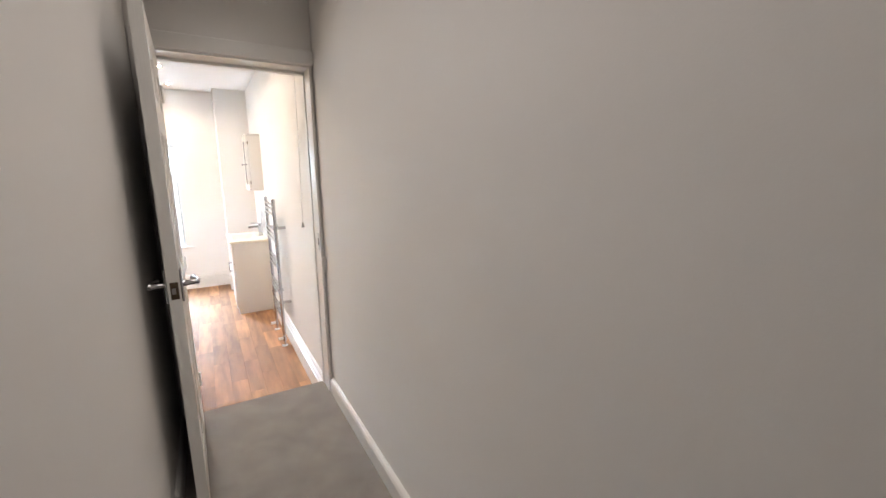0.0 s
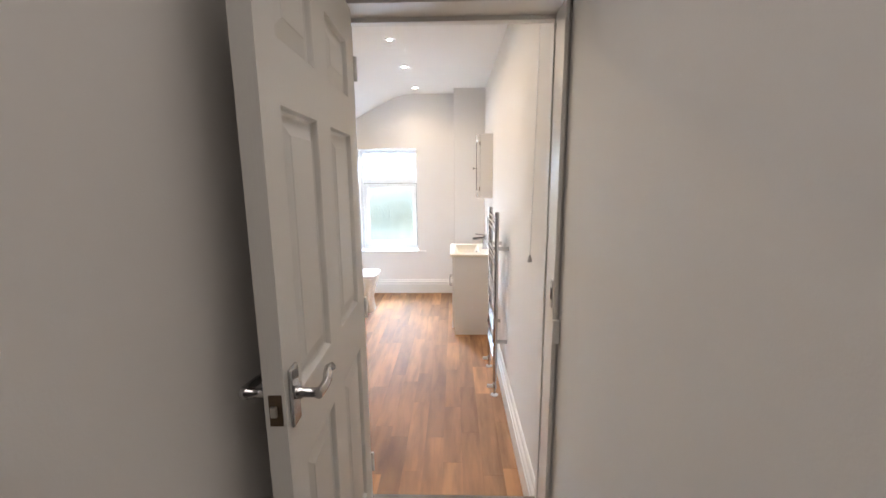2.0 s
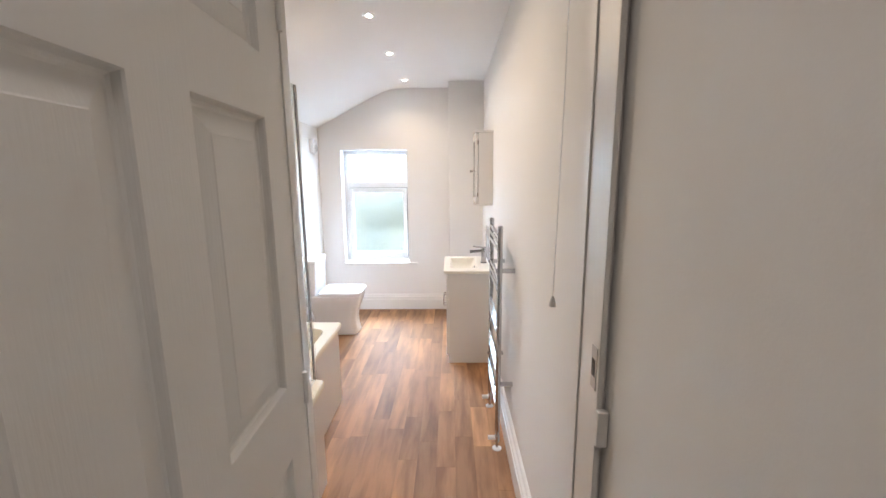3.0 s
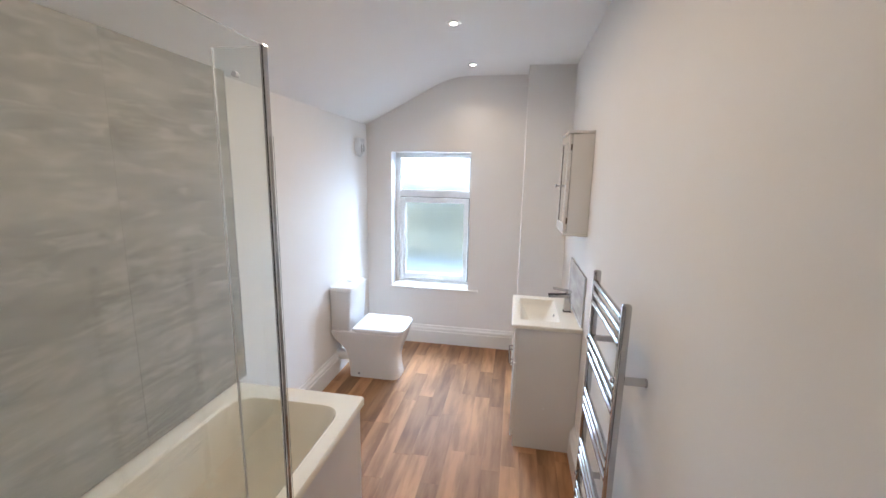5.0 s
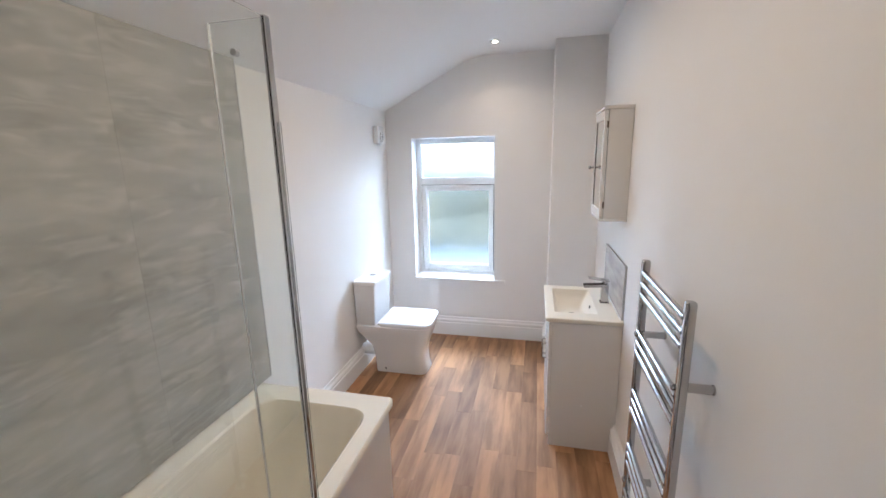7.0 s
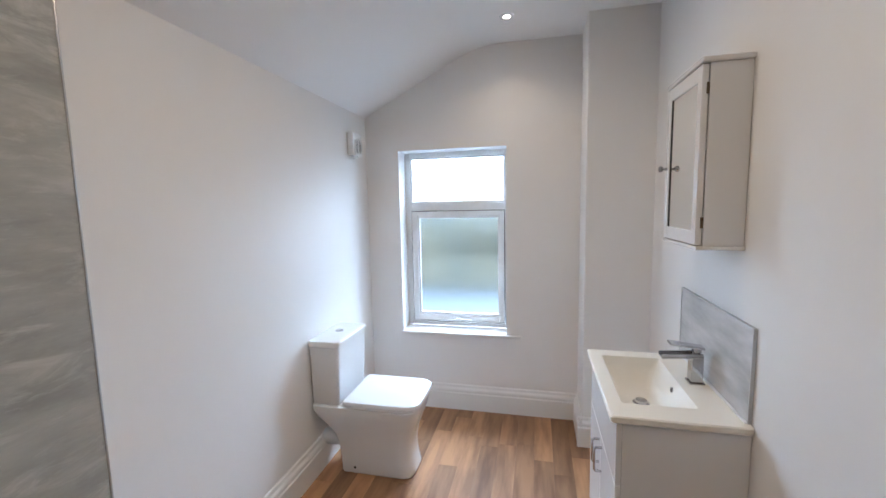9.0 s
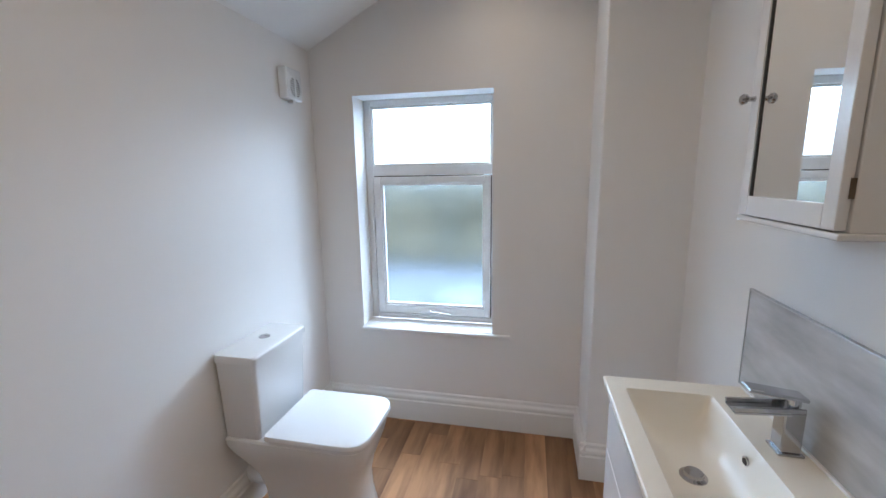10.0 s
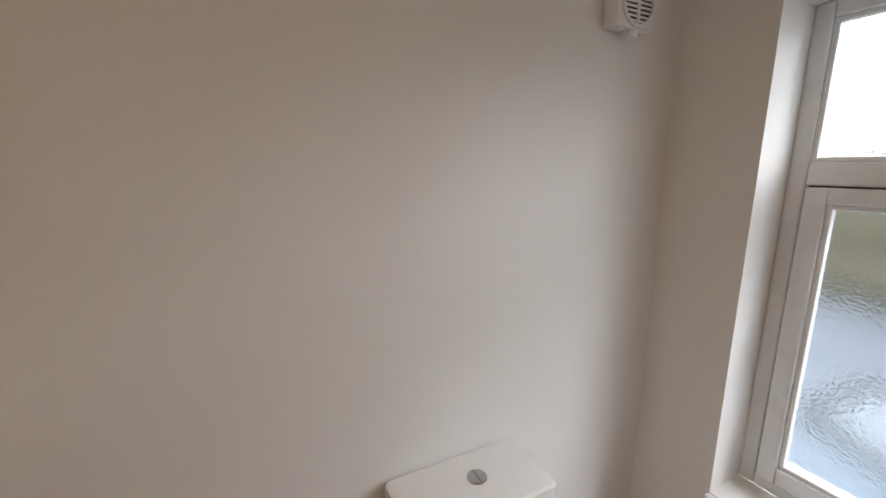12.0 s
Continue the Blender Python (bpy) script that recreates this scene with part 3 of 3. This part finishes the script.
part("lid", loft([wc_ring(-0.997, -0.592, 0.177, 0.4165, 0.02, 0.09), wc_ring(-0.999, -0.588, 0.180, 0.420, 0.02, 0.092), wc_ring(-0.999, -0.588, 0.180, 0.432, 0.02, 0.092), wc_ring(-0.996, -0.592, 0.177, 0.438, 0.02, 0.09), wc_ring(-0.982, -0.607, 0.162, 0.440, 0.02, 0.08)]), M_SEAT, wc, "white square-fronted lid, closed", True)


def cis_ring(x1, hw, z, r=0.018, x0=-1.178):
    return [(p.x, p.y, z) for p in rounded([(x0, CY - hw), (x1, CY - hw), (x1, CY + hw), (x0, CY + hw)], r, 5)]


part("cistern", loft([cis_ring(-1.027, 0.157, 0.4045), cis_ring(-1.023, 0.160, 0.41), cis_ring(-1.008, 0.171, 0.718)]), M_CERAMIC, wc, smooth=True)
lid = part("cistern_lid", loft([cis_ring(-1.004, 0.173, 0.719), cis_ring(-0.999, 0.178, 0.722), cis_ring(-0.999, 0.178, 0.746), cis_ring(-1.004, 0.174, 0.752), cis_ring(-1.025, 0.158, 0.7535, x0=-1.162)]), M_CERAMIC, wc, smooth=True)
part("flush_button", turned([(0.023, 0.0), (0.023, 0.003), (0.020, 0.0045)], (-1.095, 5.325, 0.7533)), M_CHROME, lid, "round chrome dual flush button", True)
part("button_split", box(-1.115, -1.075, 5.3245, 5.3255, 0.7575, 0.7580), M_DARK, lid)
part("screw_cap", turned([(0.007, 0.0), (0.007, 0.002)], (-0.972, CY - 0.1135, 0.035), "Y", 12), M_DARK, wc, "dark disc for the shade in a fixing hole") 
part("waste_pipe", tube([(LEFT + 0.001, 5.27, 0.15), (-1.082, 5.27, 0.15), (-1.042, 5.28, 0.15)], 0.042, 18), M_UPVC, wc, "white plastic waste pipe", True)

# ---- vanity unit and basin ----
VX, VY0, VY1, VZ = 0.232, 4.590, 5.165, 0.756
van = thing("vanity_unit", (0.4, 4.88, 0), "white gloss vanity unit with drawers below the basin", "vanity unit")
body = part("side_panel", box(VX + 0.018, RIGHT - 0.002, VY0, VY0 + 0.018, 0.0, VZ, 0.001), M_UNIT, van)
part("side_panel", box(VX + 0.018, RIGHT - 0.002, VY1 - 0.018, VY1, 0.0, VZ, 0.001), M_UNIT, van)
part("base_panel", box(VX + 0.03, RIGHT - 0.002, VY0 + 0.018, VY1 - 0.018, 0.055, 0.073), M_UNIT, van)
part("plinth", box(VX + 0.03, VX + 0.045, VY0 + 0.018, VY1 - 0.018, 0.0, 0.055), M_UNIT, van)
part("screw_cap", turned([(0.005, 0.0), (0.005, 0.0016)], (0.42, VY0 - 0.0015, 0.27), "Y", 10), M_UPVC, body)
mid = (VY0 + VY1) / 2
for y0, y1, z0, z1, hy in ((VY0, VY1, 0.545, VZ - 0.004, None), (VY0, mid - 0.0015, 0.07, 0.541, mid - 0.03), (mid + 0.0015, VY1, 0.07, 0.541, mid + 0.03)):
    front = part("drawer_front" if hy is None else "cabinet_door", box(VX, VX + 0.0175, y0 + 0.001, y1 - 0.001, z0, z1, 0.0025), M_UNIT, van, "white gloss front")
    hz = z1 - 0.03
    if hy is None:
        continue
    part("handle", tube([(VX - 0.0005, hy, hz), (VX - 0.022, hy, hz), (VX - 0.026, hy, hz - 0.006), (VX - 0.026, hy, hz - 0.09), (VX - 0.022, hy, hz - 0.096), (VX - 0.0005, hy, hz - 0.096)], 0.005, 10), M_CHROME, front, "chrome bar handle", True)

BT = 0.783
basin = thing("basin", (0.4, 4.88, VZ), "cream-white ceramic inset basin with wide rim", "basin")


def rect_ring(x0, x1, y0, y1, z, r, n=6):
    return [(p.x, p.y, z) for p in rounded([(x0, y0), (x1, y0), (x1, y1), (x0, y1)], r, n)]


part("bowl", loft([
    rect_ring(0.222, RIGHT - 0.001, 4.584, 5.166, VZ + 0.001, 0.006),
    rect_ring(0.213, RIGHT - 0.001, 4.578, 5.172, VZ + 0.006, 0.008),
    rect_ring(0.211, RIGHT - 0.001, 4.576, 5.174, BT - 0.004, 0.008),
    rect_ring(0.215, RIGHT - 0.003, 4.580, 5.170, BT, 0.008),
    rect_ring(0.262, 0.490, 4.672, 5.105, BT, 0.012),
    rect_ring(0.265, 0.487, 4.676, 5.102, BT - 0.004, 0.012),
    rect_ring(0.272, 0.474, 4.700, 5.094, BT - 0.030, 0.016),
    rect_ring(0.284, 0.456, 4.745, 5.075, BT - 0.062, 0.02),
    rect_ring(0.305, 0.437, 4.800, 5.030, BT - 0.086, 0.025),
    rect_ring(0.335, 0.412, 4.835, 4.950, BT - 0.094, 0.02),
], cap_first=False), M_BASIN, basin, smooth=True)
part("drain", turned([(0.030, 0.0), (0.030, 0.003), (0.022, 0.006), (0.020, 0.013), (0.004, 0.015)], (0.372, 4.880, BT - 0.0945)), M_CHROME, basin, "domed chrome click waste", True)
part("overflow", turned([(0.013, 0.0), (0.013, 0.004), (0.009, 0.0045)], (0.474, 4.872, BT - 0.034), "-X", 18), M_CHROME, basin, "chrome overflow ring", True)
part("overflow_hole_shade", turned([(0.0085, 0.0), (0.0085, 0.0006)], (0.4692, 4.872, BT - 0.034), "-X", 16), M_DARK, basin)

tap = thing("basin_tap", (0.551, 4.882, BT), "square chrome waterfall basin tap", "tap")
part("base", box(0.524, 0.576, 4.856, 4.908, BT, BT + 0.006, 0.002), M_CHROME, tap)
part("column", box(0.530, 0.570, 4.861, 4.903, BT + 0.006, BT + 0.098, 0.003), M_CHROME, tap)
bm = box(0.431, 0.568, 4.858, 4.906, BT + 0.098, BT + 0.104, 0.002)
box(0.431, 0.568, 4.858, 4.863, BT + 0.104, BT + 0.115, 0.0015, bm=bm)
box(0.431, 0.568, 4.901, 4.906, BT + 0.104, BT + 0.115, 0.0015, bm=bm)
bmesh.ops.rotate(bm, verts=bm.verts, cent=(0.566, 4.882, BT + 0.1), matrix=Matrix.Rotation(radians(-4), 3, "Y"))
part("spout", bm, M_CHROME, tap, "open waterfall spout")
bm = box(0.456, 0.572, 4.861, 4.903, BT + 0.128, BT + 0.137, 0.003)
bmesh.ops.rotate(bm, verts=bm.verts, cent=(0.566, 4.882, BT + 0.13), matrix=Matrix.Rotation(radians(7), 3, "Y"))
part("lever", bm, M_CHROME, tap, "flat chrome lever")
part("cartridge", turned([(0.017, 0.0), (0.017, 0.036)], (0.550, 4.882, BT + 0.096)), M_CHROME, tap, smooth=True)

splash = thing("splashback", (0.59, 4.93, BT), "grey stone-effect tile splashback with metal edge trim", "splashback")
part("tile", box(RIGHT - 0.010, RIGHT - 0.0005, 4.603, 5.192, BT + 0.001, 1.070, 0.001), M_SPLASH, splash)
part("trim", box(RIGHT - 0.0115, RIGHT - 0.0005, 4.599, 4.603, BT + 0.001, 1.074, 0.001), M_STEEL, splash, "satin metal tile trim")
part("trim", box(RIGHT - 0.0115, RIGHT - 0.0005, 4.603, 5.192, 1.070, 1.074, 0.001), M_STEEL, splash)
part("trim", box(RIGHT - 0.0115, RIGHT - 0.0005, 5.192, 5.196, BT + 0.001, 1.074, 0.001), M_STEEL, splash)
part("sealant", box(RIGHT - 0.018, RIGHT - 0.010, 4.603, 5.170, BT - 0.0005, BT + 0.006, 0.002), M_UPVC, splash, "white sealant bead")

# ---- mirror cabinet ----
CX, C0, C1, CZ0, CZ1 = 0.490, 4.708, 5.028, 1.300, 1.852
cab = thing("mirror_cabinet", (RIGHT, 4.87, CZ0), "white wooden wall cabinet with mirrored door", "cabinet")
part("body", box(CX, RIGHT - 0.0005, C0, C1, CZ0, CZ1, 0.002), M_UNIT, cab)
part("base_moulding", box(CX - 0.022, RIGHT - 0.0005, C0 - 0.010, C1 + 0.010, CZ0 - 0.012, CZ0, 0.003), M_UNIT, cab)
part("cornice", box(CX - 0.026, RIGHT - 0.0005, C0 - 0.010, C1 + 0.010, CZ1, CZ1 + 0.016, 0.004), M_UNIT, cab)
DX0, DX1, D0, D1, DZ0, DZ1, W = CX - 0.020, CX - 0.0015, C0 + 0.004, C1 - 0.004, CZ0 + 0.003, CZ1 - 0.003, 0.033
cdoor = part("cabinet_door", box(DX0, DX1, D0, D0 + W, DZ0, DZ1, 0.002), M_UNIT, cab)
for q in ((D1 - W, D1, DZ0, DZ1), (D0 + W, D1 - W, DZ0, DZ0 + 0.044), (D0 + W, D1 - W, DZ1 - 0.044, DZ1)):
    part("rail", box(DX0 + 0.0004, DX1, q[0], q[1], q[2], q[3], 0.002), M_UNIT, cdoor)
part("mirror", box(DX0 + 0.006, DX1 - 0.002, D0 + W - 0.004, D1 - W + 0.004, DZ0 + 0.040, DZ1 - 0.040), M_MIRROR, cdoor, "plain mirror glass")
part("edge_reflection", box(DX0 + 0.0035, DX0 + 0.0059, D1 - W - 0.006, D1 - W, DZ0 + 0.044, DZ1 - 0.044), M_DARK, cdoor, "dark strip for the frame edge reflected in the mirror")
part("knob", turned([(0.006, 0.0), (0.005, 0.010), (0.006, 0.014), (0.011, 0.018), (0.012, 0.024), (0.008, 0.029)], (DX0 - 0.0, D1 - 0.016, 1.562), "-X", 18), M_CHROME, cdoor, "small round chrome knob", True)
# the door stands a hair open
cdoor.rotation_euler = (0, 0, radians(0.65))
cdoor.location.x -= 0.003
for hz in (DZ0 + 0.07, DZ1 - 0.07):
    part("hinge", box(DX0 + 0.010, DX1, D0 - 0.0015, D0 + 0.0025, hz - 0.017, hz + 0.017, 0.0005), M_BRONZE, cdoor, "small dark hinge")

# ---- towel radiator ----
RX, RY0, RY1, RZ0, RZ1 = 0.524, 3.518, 3.948, 0.105, 1.266
rad = thing("towel_radiator", (RX, 3.68, 0), "chrome ladder towel radiator with five groups of bars", "radiator")
for y in (RY0, RY1):
    part("upright", box(RX - 0.013, RX + 0.014, y - 0.0125, y + 0.0125, RZ0, RZ1, 0.008, 4), M_CHROME, rad, smooth=True)
for group in ((1.220, 1.180, 1.140), (1.000, 0.961, 0.922), (0.768, 0.730, 0.692), (0.540, 0.502, 0.464), (0.338, 0.300, 0.262)):
    for z in group:
        part("bar", tube([(RX - 0.005, RY0 + 0.006, z), (RX - 0.005, RY1 - 0.006, z)], 0.0105, 12), M_CHROME, rad, smooth=True)
for y, top in ((RY0 + 0.012, 1.026), (RY1 - 0.012, 0.995)):
    for z in (top, 0.385):
        br = part("bracket", tube([(RX + 0.005, y, z), (RIGHT - 0.001, y, z)], 0.0125, 14), M_CHROME, rad, "chrome wall bracket", True)
        part("bolt_cap", turned([(0.010, 0.0), (0.010, 0.006), (0.006, 0.009)], (RX - 0.0125, y, z), "-X", 14), M_CHROME, br, smooth=True)
        part("rose", turned([(0.0135, 0.0), (0.0135, 0.004)], (RIGHT - 0.0045, y, z), "X", 16), M_CHROME, br, smooth=True)
for y in (RY0, RY1):
    v = part("valve", turned([(0.008, 0.0), (0.008, 0.035), (0.015, 0.04), (0.015, 0.075), (0.010, 0.08), (0.010, 0.1)], (RX, y, 0.008), "Z", 16), M_CHROME, rad, "chrome valve", True)
    part("valve_head", tube([(RX - 0.010, y, 0.068), (RX - 0.050, y, 0.068)], 0.013, 14), M_UPVC, v, "white valve cap", True)
    part("floor_collar", turned([(0.026, 0.0), (0.026, 0.003), (0.014, 0.010)], (RX, y, 0.0005), "Z", 18), M_UPVC, v, "white pipe collar", True)

# ---- pull cord, extractor fan, downlights ----
cord = thing("pull_cord", (0.563, 2.585, 1.143), "white ceiling pull cord with acorn end", "pull cord")
part("string", tube([(0.578, 2.585, CEIL - 0.03), (0.572, 2.585, 1.7), (0.563, 2.585, 1.168)], 0.0011, 6), M_UPVC, cord)
part("acorn", turned([(0.010, 0.0), (0.0095, 0.008), (0.006, 0.022), (0.002, 0.030)], (0.563, 2.585, 1.143), "Z", 14), M_STEEL, cord, "small grey acorn", True)
part("ceiling_switch", turned([(0.04, 0.0), (0.042, 0.01), (0.042, 0.031)], (0.556, 2.585, CEIL - 0.031), "Z", 20), M_UPVC, cord, smooth=True)

FY, FZ = 5.776, 1.826
fan = thing("extractor_fan", (LEFT, FY, FZ), "small square white extractor fan with round grille", "extractor fan")
part("housing", box(LEFT + 0.0005, LEFT + 0.045, 5.710, 5.838, 1.770, 1.912, 0.006), M_UPVC, fan)
part("backing", turned([(0.047, 0.0), (0.047, 0.001)], (LEFT + 0.0452, FY, FZ), "X", 28), M_DARK, fan, "dark disc for the shade behind the grille")
part("ring", loft([[(LEFT + 0.045 + h, FY + r * math.cos(a * math.pi / 16), FZ + r * math.sin(a * math.pi / 16)) for a in range(32)] for r, h in ((0.054, 0.0), (0.053, 0.005), (0.047, 0.006), (0.047, 0.0))], cap_first=False, cap_last=False), M_UPVC, fan, smooth=True)
for k in range(-4, 5):
    z = FZ + k * 0.0102
    w = math.sqrt(0.047 ** 2 - (k * 0.0102) ** 2)
    part("slat", box(LEFT + 0.0465, LEFT + 0.050, FY - w, FY + w, z - 0.0023, z + 0.0023), M_UPVC, fan)
part("grille_bar", box(LEFT + 0.0468, LEFT + 0.0507, FY - 0.004, FY + 0.004, FZ - 0.046, FZ + 0.046), M_UPVC, fan)
part("pull_switch", box(LEFT + 0.012, LEFT + 0.04, FY - 0.015, FY + 0.015, 1.755, 1.7695, 0.002), M_UPVC, fan)

for sx, sy, *_ in SPOTS:
    d = thing("downlight", (sx, sy, CEIL), "small round recessed ceiling downlight, lit", "downlight", "ceiling downlights")
    part("bezel", loft([[(sx + r * math.cos(a * math.pi / 16), sy + r * math.sin(a * math.pi / 16), CEIL - h) for a in range(32)] for r, h in ((0.040, 0.0), (0.039, 0.004), (0.024, 0.006), (0.016, 0.002))], cap_first=False, cap_last=False), M_UPVC, d, "white bezel", True)
    part("lens", turned([(0.016, 0.0), (0.016, 0.003)], (sx, sy, CEIL - 0.004), "Z", 20), M_BULB, d, "glowing warm lens")

# ---- outside, seen dimly through the obscure glass ----
GZ = -2.75
structure("ground", box(-400, 400, -300, 600, GZ - 0.3, GZ), M_GRASS, "grass and gardens running to the horizon", "ground")
structure("road", box(-60, 60, 9.0, 21.5, GZ, GZ + 0.03), M_ROAD, "wet grey tarmac yard and road", "road")
structure("outer_wall", box(-6, 6, FAR + 0.285, FAR + 0.30, GZ, -0.21), M_BRICK, "brick house wall below the window", "wall")

structure("backdrop", box(-160, 160, 80, 80.2, GZ, 110), M_SKY, "pale overcast sky in the distance", "sky backdrop")

CAR_AT = (-1.5, 12.0, GZ + 0.03)
car = thing("car", CAR_AT, "silver-blue parked car with a pale windscreen and dark trim", "car")
car.rotation_euler = (0, 0, radians(70))


def car_ring(x, hw, z0, z1, r=0.09):
    return [(x, p.x, p.y) for p in rounded([(-hw, z0), (hw, z0), (hw, z1), (-hw, z1)], r, 4)]


part("body", loft([car_ring(-2.05, 0.66, 0.35, 0.62), car_ring(-1.95, 0.80, 0.25, 0.74), car_ring(-1.0, 0.86, 0.22, 0.92), car_ring(0.8, 0.88, 0.22, 0.97), car_ring(1.85, 0.84, 0.24, 0.95), car_ring(2.0, 0.72, 0.35, 0.80)]), M_CAR, car, smooth=True, local=True)
part("roof", loft([car_ring(-0.22, 0.58, 1.385, 1.44, 0.02), car_ring(0.2, 0.60, 1.36, 1.475, 0.05), car_ring(1.1, 0.60, 1.36, 1.47, 0.05), car_ring(1.5, 0.57, 1.33, 1.41, 0.03)]), M_CAR, car, smooth=True, local=True)
part("cabin_glass", loft([car_ring(-1.02, 0.72, 0.90, 0.945, 0.02), car_ring(-0.24, 0.61, 0.92, 1.40, 0.05), car_ring(1.45, 0.60, 0.92, 1.38, 0.05), car_ring(1.85, 0.68, 0.90, 0.96, 0.02)]), M_CARGLASS, car, "glass with the reflected sky in its pale colour", True, True)
for a, b in (((-1.03, -0.74, 0.95), (-1.03, 0.74, 0.95)), ((-0.24, -0.60, 1.42), (-0.24, 0.60, 1.42)), ((-1.03, -0.74, 0.95), (-0.24, -0.61, 1.41)), ((-1.03, 0.74, 0.95), (-0.24, 0.61, 1.41))):
    part("windscreen_trim", tube([a, b], 0.075, 8), M_TYRE, car, "black rubber trim", local=True)
for hy in (-0.58, 0.58):
    part("headlight", box(-1.985, -1.90, hy - 0.13, hy + 0.13, 0.56, 0.68, 0.03), M_CARGLASS, car, local=True)
    part("mirror", box(-0.72, -0.60, hy * 1.62 - 0.08, hy * 1.62 + 0.08, 0.96, 1.09, 0.03), M_CAR, car, local=True)
for wx in (-1.3, 1.25):
    for wy in (-0.80, 0.80):
        wheel = part("wheel", turned([(0.20, -0.1), (0.31, -0.1), (0.33, -0.05), (0.33, 0.05), (0.31, 0.1), (0.20, 0.1)], (wx, wy, 0.33), "Y", 20), M_TYRE, car, "black tyre", True, True)
        part("rim", turned([(0.19, -0.105), (0.19, 0.105)], (wx, wy, 0.33), "Y", 16), M_STEEL, wheel, smooth=True, local=True)


def bush(cx, cy, z0, w, h, d, count, seed):
    """A crown of many small leaf clumps with gaps."""
    rng = random.Random(seed)
    verts, faces = [], []
    for _ in range(count):
        u = Vector((rng.gauss(0, 1), rng.gauss(0, 1), rng.gauss(0, 1))).normalized() * rng.uniform(0.55, 1.0) ** 0.5
        p = Vector((cx + u.x * w, cy + u.y * d, z0 + h * (0.5 + 0.5 * u.z)))
        s = rng.uniform(0.12, 0.34)
        q = Euler((rng.uniform(0, 6.3), rng.uniform(0, 6.3), rng.uniform(0, 6.3))).to_matrix()
        k = len(verts)
        for c in ((-1, 0, 0), (0, -0.55, 0.15), (1, 0, 0), (0, 0.55, 0.15)):
            verts.append(p + q @ (Vector(c) * s))
        faces.append((k, k + 1, k + 2, k + 3))
    bm = bmesh.new()
    vs = [bm.verts.new(v) for v in verts]
    for f in faces:
        bm.faces.new([vs[i] for i in f])
    return bm


for i, (tx, ty, h, w) in enumerate(((-9.5, 25, 4.2, 2.8), (-6.0, 24, 3.5, 2.5), (-2.8, 25.5, 4.1, 2.7), (0.6, 24.5, 3.6, 2.6), (-13.5, 26, 4.4, 3.0), (4.5, 26, 4.1, 2.8), (-4.4, 28, 4.4, 2.8), (-7.8, 28, 4.6, 2.8), (-1.2, 28, 4.2, 2.8))):
    tree = thing("tree", (tx, ty, GZ), "leafy green-brown garden tree beyond the road", "tree", "trees beyond the road")
    part("trunk", loft([[(tx + r * math.cos(a * math.pi / 5), ty + r * math.sin(a * math.pi / 5), GZ + z) for a in range(10)] for r, z in ((0.24, 0.0), (0.17, 0.5), (0.13, 1.4), (0.05, h * 0.75))]), M_BARK, tree, smooth=True)
    for k in range(4):
        a = k * 1.7 + i
        part("limb", tube([(tx, ty, GZ + 1.1 + 0.2 * k), (tx + 0.5 * math.cos(a), ty + 0.5 * math.sin(a), GZ + 1.7 + 0.25 * k), (tx + 1.1 * math.cos(a), ty + 1.1 * math.sin(a), GZ + 2.3 + 0.3 * k)], 0.05, 7), M_BARK, tree, smooth=True)
    part("crown", bush(tx, ty, GZ + 0.6, w, h - 0.6, w * 0.7, 1500, i), M_LEAF, tree, kind="stuff")
hedge = thing("hedge", (-4, 22.4, GZ), "low clipped garden hedge along the road", "hedge")
part("leaves", bush(-4, 22.4, GZ, 12, 1.5, 0.6, 4000, 77), M_LEAF, hedge, kind="stuff")

# ---- wall tiles over the bath ----
tiled = thing("tile_panel", (LEFT, 3.3, RIM), "grey stone-effect wall tiles over the bath", "wall tiles")
TILE_X, TILE_TOP, TILE_END = LEFT + 0.033, 2.068, 4.098
part("backer_board", box(LEFT + 0.0005, TILE_X - 0.008, 2.4435, TILE_END, RIM + 0.006, TILE_TOP), M_GLOSS, tiled, "white painted backing board")
part("grout", box(TILE_X - 0.008, TILE_X - 0.0008, 2.4435, TILE_END, RIM + 0.006, TILE_TOP), M_STONE, tiled, "grey tile joints")
COLS = [2.444, 2.948, 3.522, TILE_END]
for y0, y1 in zip(COLS, COLS[1:]):
    part("tile", box(TILE_X - 0.007, TILE_X, y0 + 0.0003, y1 - 0.0003, RIM + 0.008, TILE_TOP - 0.001, 0.0006, 1), M_STONE, tiled)
part("trim", box(TILE_X - 0.012, TILE_X + 0.0015, TILE_END, TILE_END + 0.006, RIM + 0.006, TILE_TOP + 0.002, 0.002), M_STEEL, tiled, "satin metal edge trim")

# ---- floor boards ----
boards = tagged(thing("wood_floor", (-0.3, 4.2, 0), "warm brown oak-effect laminate boards", "wood floor"), kind="structure")
PITCH = 0.104
rng = random.Random(5)
shared = {}
x = RIGHT - 0.003
while x > LEFT + 0.01:
    x0 = max(x - PITCH, LEFT + 0.002)
    y = DOOR_Y1 + 0.002 - rng.uniform(0.0, 0.45)
    while y < FAR:
        length = rng.choice((0.40, 0.52, 0.64, 0.78))
        a, b = max(y, DOOR_Y1 + 0.002), min(y + length, FAR - 0.002)
        if b - a > 0.02:
            key = (round(x - x0, 3), round(b - a, 3))
            if key not in shared:
                w, l = (x - x0) / 2 - 0.00015, (b - a) / 2 - 0.00015
                shared[key] = finish("board", box(-w, w, -l, l, -0.0085, 0.0, 0.0004, 1), M_PLANK)
            ob = new("board", shared[key])
            ob.parent = boards
            ob.location = Vector(((x + x0) / 2, (a + b) / 2, 0)) - boards.location
        y += length
    x -= PITCH
